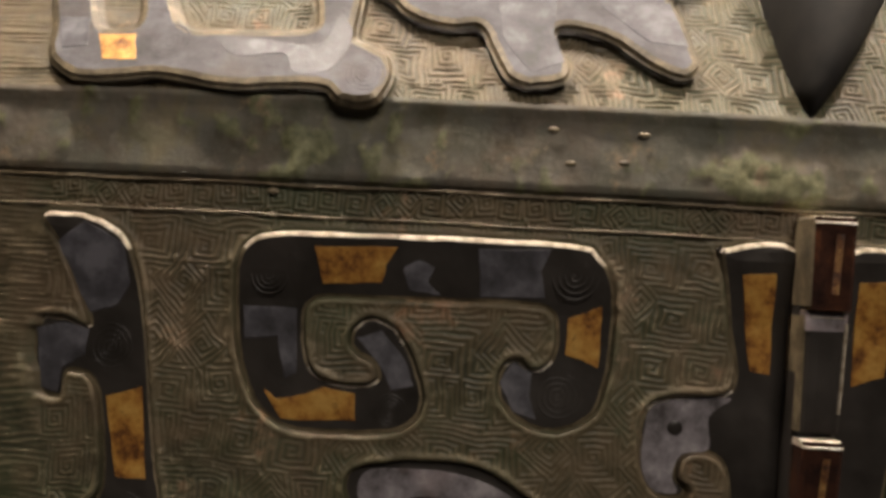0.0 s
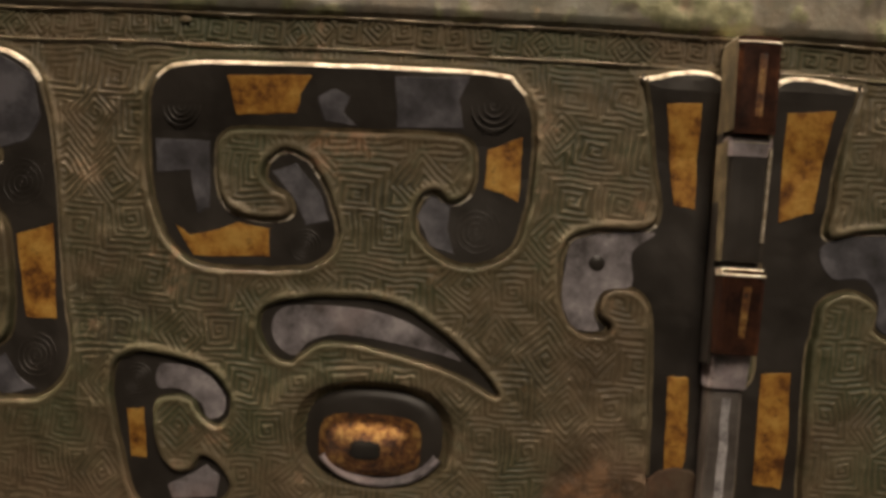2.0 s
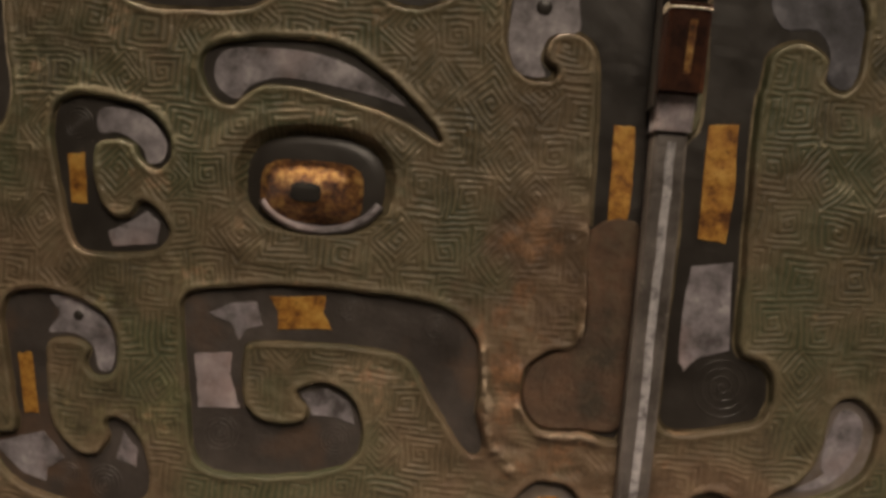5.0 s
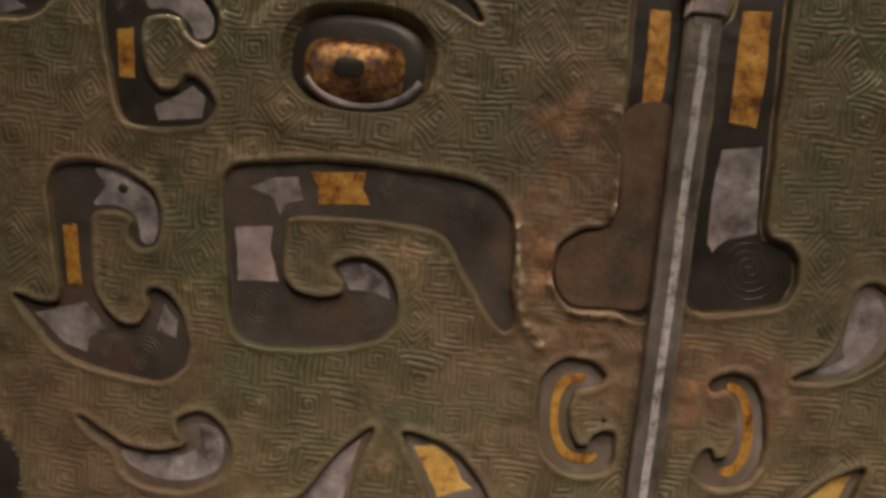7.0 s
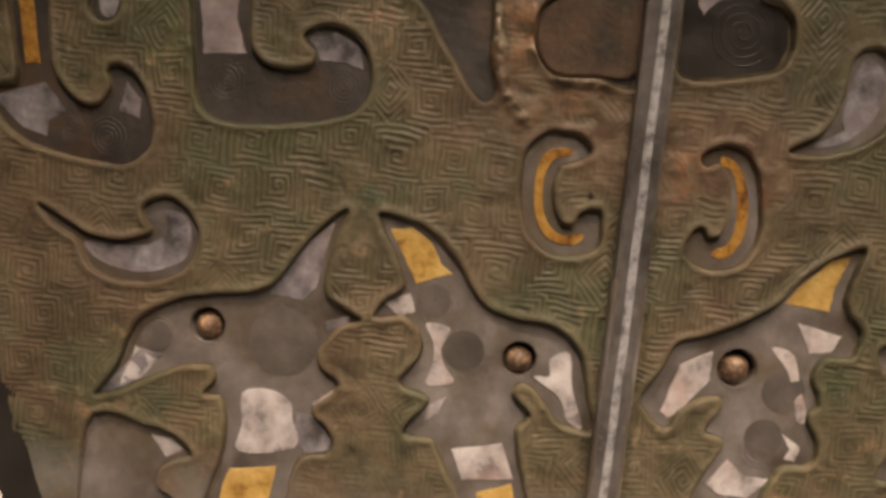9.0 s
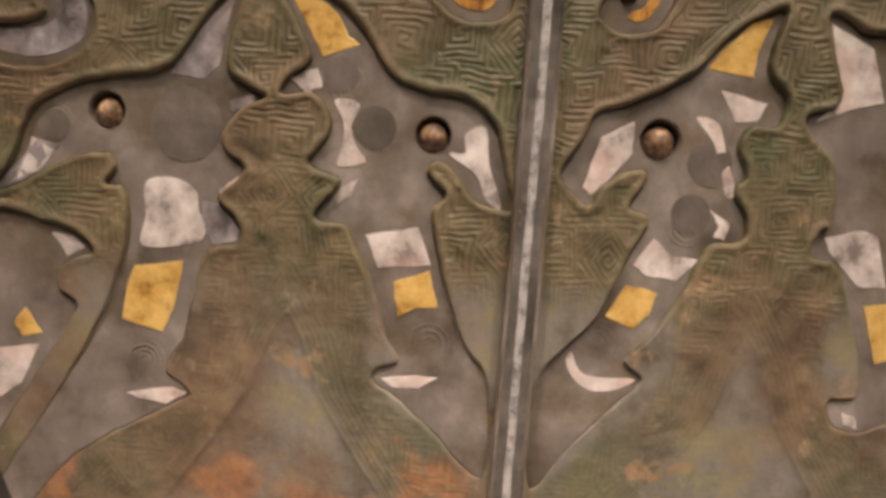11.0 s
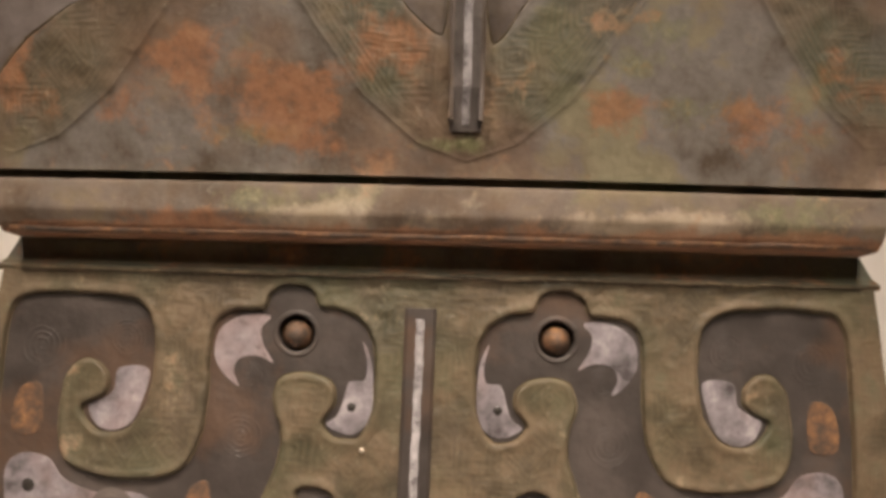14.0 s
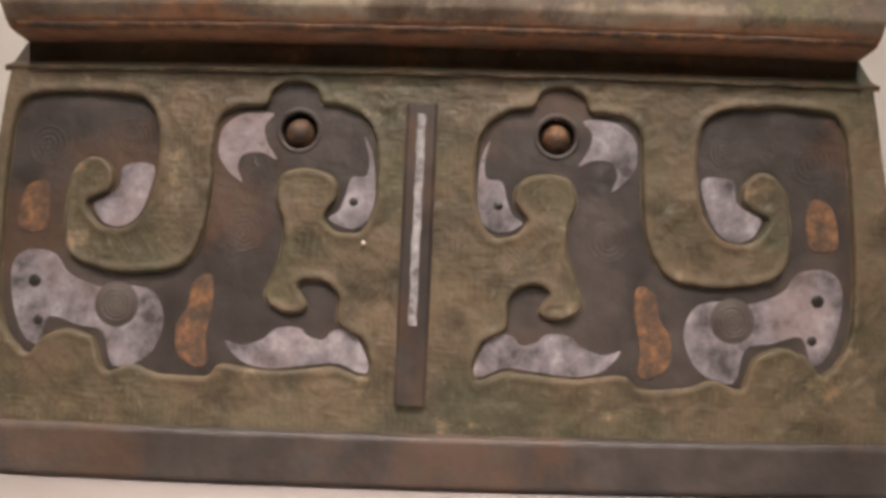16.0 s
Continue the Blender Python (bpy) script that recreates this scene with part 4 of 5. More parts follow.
motif("foot_dragon", 2.2, FOOT_HEAD + FOOT_TAIL, FOOT_INLAYS, mirror=-10.5)
motif("shoulder_dragon", 8.0, [(-261.1, 692.0), (-256.5, 677.5), (-242.5, 669.8), (-215.9, 671.9), (-192.2, 668.4), (-162.7, 669.7), (-154.7, 664.0), (-143.9, 664.4), (-139.1, 673.0), (-139.9, 681.9), (-146.0, 686.3), (-152.2, 690.8), (-151.9, 705.8), (-153.1, 716.4), (-169.5, 715.7), (-167.2, 700.0), (-170.0, 692.4), (-197.4, 691.4), (-211.6, 692.1), (-218.7, 703.4), (-223.8, 714.1), (-234.5, 713.8), (-229.9, 695.3), (-233.8, 691.5), (-242.4, 692.5), (-252.9, 713.5), (-268.3, 713.3)], [
    ("gold", [(-241.8, 687.5), (-228.6, 687.9), (-225.3, 677.3), (-237.1, 676.9)]),
    ("darkshell", [(-198.0, 685.3), (-190.7, 688.0), (-165.0, 685.4), (-158.9, 697.8), (-153.2, 690.7), (-158.1, 676.5), (-170.7, 673.7), (-175.9, 681.5), (-190.9, 679.7)]),
    ("darkshell", [(-258.9, 694.6), (-247.4, 694.9), (-244.1, 682.6), (-252.8, 681.1)]),
    ("ring", -215.6, 684.7, 7.9),
    ("ring", -147.6, 674.8, 7.0),
])
motif("shoulder_dragon", 8.0, [(-142.9, 716.8), (-140.0, 706.3), (-131.5, 699.1), (-119.7, 696.0), (-110.1, 696.5), (-104.4, 683.7), (-100.8, 676.1), (-93.5, 673.2), (-82.5, 676.0), (-80.2, 682.8), (-84.5, 689.5), (-83.1, 696.7), (-75.4, 697.2), (-64.3, 693.1), (-54.1, 684.4), (-43.7, 679.4), (-37.3, 684.3), (-38.9, 697.1), (-42.5, 711.9), (-42.9, 722.5)], [
    ("darkshell", [(-104.2, 708.1), (-83.4, 709.3), (-85.2, 694.2), (-82.1, 682.7), (-93.4, 677.6), (-102.4, 690.8)]),
    ("darkshell", [(-68.7, 707.6), (-43.7, 710.5), (-39.9, 691.1), (-53.0, 692.6)]),
    ("ring", -94.5, 702.3, 8.8),
    ("ring", -51.9, 701.1, 6.7),
])

# ---- taotie eye ----
EYE_X, EYE_Z = -0.109, 0.5025
# The socket floor is black: the pit's shade is put into its colour.
dome("eye_socket", EYE_X + 0.001, EYE_Z + 0.002, 0.0240, 0.0172, -0.0042, 0.0012, DIM_BLACK, vessel, 2.6, "eye socket blackened for the shade in the pit", 0.002)
eyeball = dome("eyeball", EYE_X, EYE_Z, 0.0165, 0.0100, -0.0034, 0.0072, AMBER, vessel, 4.0, "large amber-brown glazed eyeball")
dome("pupil", EYE_X - 0.0010, EYE_Z - 0.0006, 0.0048, 0.0030, 0.0036, 0.0004, NEAR_BLACK, eyeball, 3.5, "dark square pupil")
lid_a = np.linspace(-0.85 * math.pi, -0.12 * math.pi, 40)
lid_v, lid_f = ribbon(np.stack([EYE_X + 0.003 + 0.0205 * np.cos(lid_a), EYE_Z + 0.003 + 0.0152 * np.sin(lid_a)], 1), 0.0017, -0.0030, 0.0030)
part("lower_lid", lid_v, lid_f, SHELL, vessel, "pale grey lower eyelid", smooth=True)

# ---- fret-patterned faces ----


def fret(x, z, pitch, period):
    """Squared spirals, one to a cell of a jittered staggered grid: the wave's phase height from 0 to 1."""
    best, phase = np.full(x.shape, 1e9), np.zeros(x.shape)
    row, col = np.floor(z / pitch).astype(int), np.floor(x / pitch).astype(int)
    for dr in (-1, 0, 1):
        for dc in (-2, -1, 0, 1, 2):
            r, c = row + dr, col + dc
            seed = np.sin(r * 127.1 + c * 311.7) * 43758.5453
            u, v = seed - np.floor(seed), np.sin(seed * 1.37) * 0.5 + 0.5
            cx, cz = (c + 0.5 + 0.5 * (r % 2) + 0.34 * (u - 0.5)) * pitch, (r + 0.5 + 0.34 * (v - 0.5)) * pitch
            dx, dz = x - cx, z - cz
            diamond = np.where(u > 0.78, np.abs(dx) * 0.8 + np.abs(dz) * 0.72, np.maximum(np.abs(dx) * (0.85 + 0.3 * v), np.abs(dz)))
            near = diamond < best
            best = np.where(near, diamond, best)
            turn = np.arctan2(dz, dx) / (2 * math.pi) * np.where(v > 0.5, 1, -1)
            phase = np.where(near, diamond / period + turn, phase)
    return 0.5 + 0.5 * np.cos(2 * math.pi * phase)


def bare_skirt(x, z):
    """1 on the plain zone round the hanging leaves, 0 on their bands."""
    bend = (np.array(noise_field(x, z, 0.02, 17)) - 0.5) * 0.006
    outer, inner = leaf_edges(x, z)
    low = np.clip((0.300 - z) / 0.014, 0, 1)
    return np.where((outer + bend > 0) & (inner + bend > 0) & (z > 0.192), 0.30 * low, low)


def leaf_edges(x, z):
    """How far a point lies inside the outer and the inner edge of the nearest hanging leaf's band."""
    a = np.abs(x - 0.001)
    a = np.minimum(a, np.abs(a - 0.150))
    wide = np.interp(z, [0.190, 0.193, 0.198, 0.213, 0.234, 0.257, 0.275, 0.30], [-0.01, 0.002, 0.016, 0.034, 0.049, 0.064, 0.070, 0.085])
    hollow = np.interp(z, [0.205, 0.215, 0.226, 0.248, 0.255, 0.27, 0.30], [-0.02, 0.0, 0.007, 0.028, 0.040, 0.05, 0.05])
    return wide - a, a - hollow


def soft(a, times):
    for _ in range(times):
        a = (a + np.roll(a, 1, 0) + np.roll(a, -1, 0) + np.roll(a, 1, 1) + np.roll(a, -1, 1)) / 5
    return a


CRUST_LINES = [[(-20.4, 515), (-19, 499), (-18.1, 485), (-18.4, 472), (-21, 464)], [(-49.6, 456), (-49.9, 445), (-46.2, 434), (-44.2, 425), (-37.9, 419)], [(-37.4, 439), (-30, 431), (-13.2, 431.6), (-4.2, 433.8)]]
# where corrosion breaks out on the skirt: x, z, half width and half height in millimetres, strength
RUST_SPOTS = [(-91, 223, 10, 10, 0.8), (-58, 211, 19, 15, 1.0), (-45, 197, 14, 5, 0.8), (-26, 228, 16, 16, 0.55), (49, 210, 9, 8, 0.8), (87, 206, 14, 9, 0.5), (-149, 222, 10, 14, 0.7), (122, 215, 12, 16, 0.6), (-10, 247, 9, 9, 0.4), (-120, 205, 20, 8, 0.5)]
MOSS_SPOTS = [(-68, 200, 12, 6, 0.7), (66, 231, 14, 10, 0.55), (77, 210, 14, 9, 0.6), (54, 223, 10, 8, 0.5), (-3, 197.5, 10, 3, 0.9), (-130, 330, 25, 30, 0.35), (-160, 440, 30, 40, 0.3)]


def spots(kinds, x, z):
    total = np.zeros(x.shape)
    for cx, cz, rx, rz, strength in kinds:
        total = np.maximum(total, strength * np.exp(-((x - cx / 1000) / rx * 1000) ** 2 - ((z - cz / 1000) / rz * 1000) ** 2))
    return total


def path_distance(path, x, z):
    best = np.full(x.shape, 1.0)
    p = np.array(path) / 1000
    for (x0, z0), (x1, z1) in zip(p[:-1], p[1:]):
        dx, dz = x1 - x0, z1 - z0
        s = np.clip(((x - x0) * dx + (z - z0) * dz) / (dx * dx + dz * dz), 0, 1)
        best = np.minimum(best, np.hypot(x - x0 - s * dx, z - z0 - s * dz))
    return best


def face_panel(name, xs, zs, pitch, period, cut, skirt=False, band=None, rust=0.0, label=""):
    """A dense front panel with cut frets; it leaves out what lies deep under the raised ornaments."""
    x, z = np.meshgrid(xs, zs)
    w = half(z)
    x = np.clip(x, axis(z) - w, axis(z) + w)
    clear = np.full(x.shape, 0.02)
    for o in outlines:
        lo, hi = o.min(0) - 0.006, o.max(0) + 0.006
        near = (x > lo[0]) & (x < hi[0]) & (z > lo[1]) & (z < hi[1])
        if near.any():
            clear[near] = np.minimum(clear[near], distance(o, x[near], z[near]))
    warp = [(np.array(noise_field(x, z, 0.013, k)) - 0.5) * 0.0034 for k in (31, 37)]
    wave = fret(x + warp[0], z + warp[1], pitch, period)
    if band is not None:
        small = fret(x, z, 0.0085, 0.0017)
        wave = np.where(z > band, small, wave)
        cut = np.where(z > band, 2.0 * cut, cut)
    if skirt:
        outer, inner = leaf_edges(x, z)
        along = 0.5 + 0.5 * np.cos(2 * math.pi * outer / 0.0021)
        share = np.clip((0.312 - z) / 0.012, 0, 1) * (outer < 0.012)
        wave = wave * (1 - share) + along * share
    plain = bare_skirt(x, z) if skirt else np.zeros(x.shape)
    plain = soft(plain, 22)
    earth = np.array(noise_field(x, z, 0.02, 43))
    tint = plain if skirt or name == "shoulder" else np.clip(0.15 * np.array(noise_field(x, z, 0.03, 29)), 0, 1)
    worn = np.array(noise_field(x, z, 0.022))
    on = np.clip((clear - 0.0018) / 0.0008, 0, 1) * (1 - plain) * np.clip(np.interp(z, [0.25, 0.32, 0.45, 0.60], [-0.05, -0.30, -0.15, 0.1]) + worn * 2.2, 0.06, 1)
    nose, scab = np.zeros(x.shape), np.zeros(x.shape)
    if skirt:
        ragged = np.array(noise_field(x, z, 0.012, 23)) - 0.5
        nose = np.exp(-(((x + 0.034 + 0.03 * ragged) / 0.021) ** 4 + ((z - 0.458) / 0.052) ** 4)) + np.exp(-((x - 0.012) / 0.045) ** 4 - ((z - 0.410 + 0.012 * ragged) / 0.016) ** 2)
        nose = np.clip(nose * (0.9 + 1.6 * ragged), 0, 1)
        on = on * (1 - 0.75 * nose)
    lip = np.exp(-((clear - 0.0016) / 0.0015) ** 2) * 0.0004 * (1 - plain) * (np.clip((z - 0.245) / 0.03, 0, 1) if skirt else 1)
    rough = (np.array(noise_field(x, z, 0.006, 3)) - 0.5) * 0.0010 + (np.array(noise_field(x, z, 0.0026, 61)) - 0.5) * 0.0004 + (worn - 0.5) * 0.0012
    h = cut * np.interp(z, [0.26, 0.29, 0.34, 0.5, 0.6], [0.36, 0.5, 0.8, 0.85, 1.1]) * on * (wave - 1) + lip + rough * (1 - 0.75 * plain)
    if skirt:
        eye = ((np.abs(x - EYE_X) / 0.030) ** 2.6 + (np.abs(z - EYE_Z) / 0.022) ** 2.6)
        pit = (np.abs(x - EYE_X - 0.001) / 0.0285) ** 2.6 + (np.abs(z - EYE_Z - 0.0035) / 0.0195) ** 2.6
        h += 0.0007 * np.exp(-((eye - 1.15) / 0.5) ** 2) - 0.0052 * np.clip((0.75 - pit) / 0.25, 0, 1)
        h -= 0.0006 * plain
        edge_line = np.exp(-(outer / 0.0011) ** 2) * (z < 0.30) * (z > 0.19) * np.clip(worn * 2 - 0.3, 0, 1)
        h += 0.00028 * edge_line
        lip = lip + 0.0002 * edge_line
        rusty = np.clip(0.30 * nose + 0.08 * plain * np.clip((0.268 - z) / 0.03, 0, 1) + 0.08 * np.clip((0.262 - z) / 0.04, 0, 1) + 0.15 * np.exp(-((np.abs(x) / 0.03) ** 2 + ((z - 0.415) / 0.03) ** 2)), 0.05, 1)
        h += nose * (np.array(noise_field(x, z, 0.006, 5)) - 0.5) * 0.0013
        lumps = np.array(noise_field(x, z, 0.004, 53))
        for path in CRUST_LINES:
            scab = np.maximum(scab, np.exp(-(path_distance(path, x + 0.003 * ragged, z) / 0.0019) ** 2))
        h += scab * lumps * 0.0036
        nose = np.maximum(nose, scab)
        rusty = np.clip(rusty + spots(RUST_SPOTS, x, z), 0, 1.2)
    else:
        rusty = np.full(x.shape, rust)
    if name != "shoulder":
        drop = np.clip((0.0006 - clear) / 0.0010, 0, 1)
        drop = drop * drop * (3 - 2 * drop)
        h = h * (1 - drop) + np.minimum(h, sunk(z) - 0.0008) * drop
    verts = np.stack([x, depth(x, z) - h, z], -1).reshape(-1, 3)
    rows, cols = x.shape
    i = (np.arange(rows - 1)[:, None] * cols + np.arange(cols - 1)[None]).ravel()
    quads = np.stack([i, i + 1, i + cols + 1, i + cols], 1)
    deep = (clear.ravel() < -0.0016)[quads].all(1) | (np.ptp(verts[:, 0][quads], axis=1) < 1e-5)
    quads = quads[~deep]
    used, back = np.unique(quads, return_inverse=True)
    quads = back.reshape(-1, 4)
    me = bpy.data.meshes.new(name)
    me.vertices.add(len(used))
    me.vertices.foreach_set("co", verts[used].ravel())
    me.loops.add(4 * len(quads))
    me.loops.foreach_set("vertex_index", quads.ravel())
    me.polygons.add(len(quads))
    me.polygons.foreach_set("loop_start", np.arange(len(quads)) * 4)
    me.polygons.foreach_set("use_smooth", np.ones(len(quads), bool))
    me.update(calc_edges=True)
    earthy = np.clip((np.array(noise_field(x, z, 0.032, 41)) - 0.46) * 4, 0, 1) * np.interp(z, [0.30, 0.42, 0.60], [0.75, 0.50, 0.30])
    ridge = np.clip(on * wave + np.clip(0.7 * lip / 0.0004, 0, 1), 0, 1)
    for key, value in (("ridge", ridge if skirt or name == "shoulder" else 0.45 * ridge), ("bare", tint), ("rust", rusty), ("crust", np.clip(0.8 * nose + earthy, 0, 0.85) if skirt else (0.0 if name == "shoulder" else 0.12) + 0.25 * earth), ("moss", spots(MOSS_SPOTS, x, z) if skirt else np.zeros(x.shape)), ("pale", 0.42 * scab)):
        me.attributes.new(key, "FLOAT", "POINT").data.foreach_set("value", value.ravel()[used].astype(np.float32))
    me.materials.append(BRONZE)
    ob = new(name, me)
    ob.parent = vessel
    return tagged(ob, label=label)


def noise_field(x, z, size, shift=0):
    """Smooth value noise from 0 to 1, blotches of about that size."""
    def lattice(a, b):
        s = np.sin(a * 12.9898 + b * 78.233 + shift * 37.7) * 43758.5453
        return s - np.floor(s)
    total, weight = np.zeros(x.shape), 0
    for octave in (1, 2.1, 4.3):
        u, v = x / size * octave, z / size * octave
        a, b = np.floor(u), np.floor(v)
        s, t = u - a, v - b
        s, t = s * s * (3 - 2 * s), t * t * (3 - 2 * t)
        total += ((lattice(a, b) * (1 - s) + lattice(a + 1, b) * s) * (1 - t) + (lattice(a, b + 1) * (1 - s) + lattice(a + 1, b + 1) * s) * t) / octave
        weight += 1 / octave
    return total / weight


def grow(lo, dense_lo, dense_hi, hi, step):
    return np.concatenate([np.linspace(lo, dense_lo, 14)[:-1], np.arange(dense_lo, dense_hi, step), np.linspace(dense_hi, hi, 14)])


STEP = 0.00046
face_panel("belly", grow(-0.302, -0.252, 0.132, 0.302, STEP), np.arange(0.187, 0.6385, STEP), 0.0165, 0.0019, 0.00058, True, 0.627, label="green-brown bronze belly cut with squared spiral frets")
face_panel("foot", grow(-0.172, -0.160, 0.146, 0.162, STEP), np.arange(0.0345, 0.1552, STEP), 0.0150, 0.0020, 0.00024, rust=0.0, label="bronze foot ring with faint frets")
face_panel("shoulder", grow(-0.305, -0.225, 0.06, 0.305, STEP), np.arange(0.6665, 0.745, STEP), 0.0150, 0.0020, 0.0008, rust=0.05, label="sloping shoulder cut with squared spiral frets")


def moulding(name, zs, outs, label, rust, bare, step=0.0012, crust=0.0):
    """A horizontal moulding across the front, its section given by heights and outward steps."""
    xs = np.arange(-0.31, 0.3105, step)
    top = np.array(zs)
    fine = np.concatenate([np.linspace(a, b, 8, endpoint=False) for a, b in zip(top[:-1], top[1:])] + [top[-1:]])
    out = np.interp(fine, top, outs)
    x, z = np.meshgrid(xs, fine)
    w = half(z) + 0.002
    x = np.clip(x, axis(z) - w, axis(z) + w)
    lump = (np.array(noise_field(x, z, 0.010, 7)) - 0.5) * 0.0010
    tufts = np.exp(-((x + 0.163) / 0.016) ** 2 - ((z - 0.649) / 0.008) ** 2) + np.exp(-((x + 0.020) / 0.020) ** 2 - ((z - 0.648) / 0.007) ** 2)
    mossy = np.clip((np.array(noise_field(x, z, 0.008, 11)) - 0.62 + 0.34 * tufts) * 6, 0, 1) * crust
    lump = lump + mossy * np.array(noise_field(x, z, 0.003, 13)) * 0.0018
    y = depth(x, z) - np.interp(z, top, outs) - lump
    rows, cols = x.shape
    i = (np.arange(rows - 1)[:, None] * cols + np.arange(cols - 1)[None]).ravel()
    verts = np.stack([x, y, z], -1).reshape(-1, 3)
    quads = np.stack([i, i + 1, i + cols + 1, i + cols], 1)
    quads = quads[np.ptp(verts[:, 0][quads], axis=1) > 1e-5]
    ob = part(name, verts.tolist(), quads.tolist(), BRONZE, vessel, label, smooth=True)
    rusty, pale = np.full(x.shape, rust), np.zeros(x.shape)
    if name == "foot_ledge":
        low = np.clip((0.173 - z) / 0.004, 0, 1)
        rusty = np.maximum(np.maximum(spots([(-92, 170, 22, 7, 0.85), (16, 169, 28, 5, 0.8), (-130, 168, 14, 4, 0.4), (90, 168, 20, 3, 0.5)], x, z), 0.75 * low), 0.05)
        pale = spots([(-45, 172, 22, 8, 0.75), (58, 172.5, 34, 5, 1.0), (-8, 174, 16, 8, 0.6)], x, z)
        mossy = spots([(-52, 178, 30, 6, 0.6), (105, 177, 18, 8, 0.5), (40, 181, 14, 3, 0.4)], x, z)
    for key, value in (("moss", mossy), ("bare", np.full(x.shape, bare)), ("rust", rusty), ("pale", pale), ("crust", np.full(x.shape, 0.45 if name == "foot_ledge" else 0.0))):
        ob.data.attributes.new(key, "FLOAT", "POINT").data.foreach_set("value", value.ravel().astype(np.float32))
    return ob


moulding("neck_band", (0.638, 0.6395, 0.662, 0.6676), (-0.001, 0.0010, -0.0006, 0.0010), "smooth dark band with crusty green corrosion", 0.0, 0.5, crust=1.0)
moulding("foot_ledge", (0.1640, 0.1662, 0.169, 0.176, 0.1838, 0.1846), (-0.010, 0.0, 0.0009, 0.0006, 0.0, -0.005), "rounded ledge with rust and pale stains", 0.1, 0.8)
moulding("foot_cove", (0.1535, 0.1555, 0.1575, 0.1645), (0.0, 0.0012, -0.0025, -0.0045), "shadowed cove above the foot", 0.3, 0.3)
moulding("seam", (0.1835, 0.1840, 0.1870, 0.1876), (-0.002, -0.0045, -0.0045, -0.001), "dark open seam", 0.0, 0.0)
rim = moulding("foot_rim", (0.0165, 0.0172, 0.0335, 0.0350), (-0.002, 0.0015, 0.0015, -0.001), "plain base rim", 0.0, 0.25)
rim.data.materials[0] = UMBER


def core():
    """Sides and back of the vessel, just behind the front panels."""
    zs = np.unique(np.concatenate([Z_OF, Z_HALF]))
    verts, faces = [], []
    for z in zs:
        w, mid = float(half(z)) - 0.001, float(axis(z))
        y0 = float(np.interp(z, Z_OF, Y_OF)) + 0.010
        y1 = 0.42 - y0
        xs = np.linspace(-w, w, 9)
        verts += [(mid + x, y0 + 0.3 * x * x, z) for x in xs] + [(mid + x, y1 - 0.3 * x * x, z) for x in xs[::-1]]
    n = 18
    for k in range(len(zs) - 1):
        faces += [(k * n + i, k * n + (i + 1) % n, (k + 1) * n + (i + 1) % n, (k + 1) * n + i) for i in range(n)]
    faces += [tuple(range(n - 1, -1, -1)), tuple((len(zs) - 1) * n + i for i in range(n))]
    ob = part("sides_and_back", verts, faces, BRONZE, vessel, "plain bronze sides")
    return ob


core()
dome("small_speck", -0.0144, 0.3963, 0.0010, 0.0014, 0.0, 0.0010, CRUST, vessel, label="tiny red speck")
dome("small_speck", -0.0309, 0.0968, 0.0009, 0.0009, 0.0, 0.0009, LIT_PALE, vessel, label="tiny pale speck")

for scar_x, scar_z in ((-0.0853, 0.6593), (-0.0793, 0.6486), (-0.0621, 0.6495), (-0.0562, 0.6590), (-0.1755, 0.6350)):
    dome("casting_scar", scar_x, scar_z, 0.0019, 0.0010, 0.0006, 0.0005, WORN, vessel, label="small bright worn scar")

for line_z in (0.6372, 0.6272):
    xs = np.arange(-0.27, 0.20, 0.002)
    line_v, line_f = ribbon(np.stack([xs, line_z + 0.0002 * np.sin(xs * 90)], 1), 0.0005, 0.0, 0.0009)
    part("string_line", line_v, line_f, WORN, vessel, smooth=True)

for line_z, width, out, mat in ((0.1674, 0.0011, 0.0004, COPPER), (0.1546, 0.0007, 0.0006, WORN)):
    xs = np.arange(-0.149, 0.137, 0.0012)
    wavy = np.array([noise.noise(Vector((x * 90, line_z * 50, 5))) for x in xs])
    line_v, line_f = ribbon(np.stack([xs, line_z + 0.0005 * wavy], 1), width, out, 0.0007)
    part("worn_lit_edge", line_v, line_f, mat, vessel, "rusty worn edge line", smooth=True)

# ---- flanges ----


def fin(name, path, width, mat, parent, label="", crest=0.35):
    """An upright rib along the face: (x, z, rise) knots, a flat-topped section, closed ends."""
    verts, faces = [], []
    for x, z, rise in path:
        for s, h in ((-1, -0.003), (-1, rise - 0.0008), (-0.8, rise), (-crest, rise + 0.0003), (crest, rise + 0.0003), (0.8, rise), (1, rise - 0.0008), (1, -0.003)):
            verts.append(on_face(x + s * width, z, h))
    n = 8
    for k in range(len(path) - 1):
        faces += [(k * n + i, k * n + i + 1, (k + 1) * n + i + 1, (k + 1) * n + i) for i in range(n - 1)]
    faces += [tuple(range(n)), tuple(len(verts) - 1 - i for i in range(n))]
    return part(name, verts, faces, mat, parent, label)


def run(x0, z0, r0, x1, z1, r1, n=14):
    return [(x0 + (x1 - x0) * k / n, z0 + (z1 - z0) * k / n, r0 + (r1 - r0) * k / n) for k in range(n + 1)]


FX = 0.0005
rib = fin("centre_rib", run(FX, 0.540, 0.0065, FX, 0.215, 0.0040, 40) + run(FX, 0.213, 0.0036, FX, 0.2015, 0.0010, 6), 0.0051, RIB, vessel, "tapering centre rib of dark bronze")
strip = run(FX, 0.526, 0.0069, FX, 0.215, 0.0044, 44) + run(FX, 0.213, 0.0040, FX, 0.2035, 0.0017, 5)
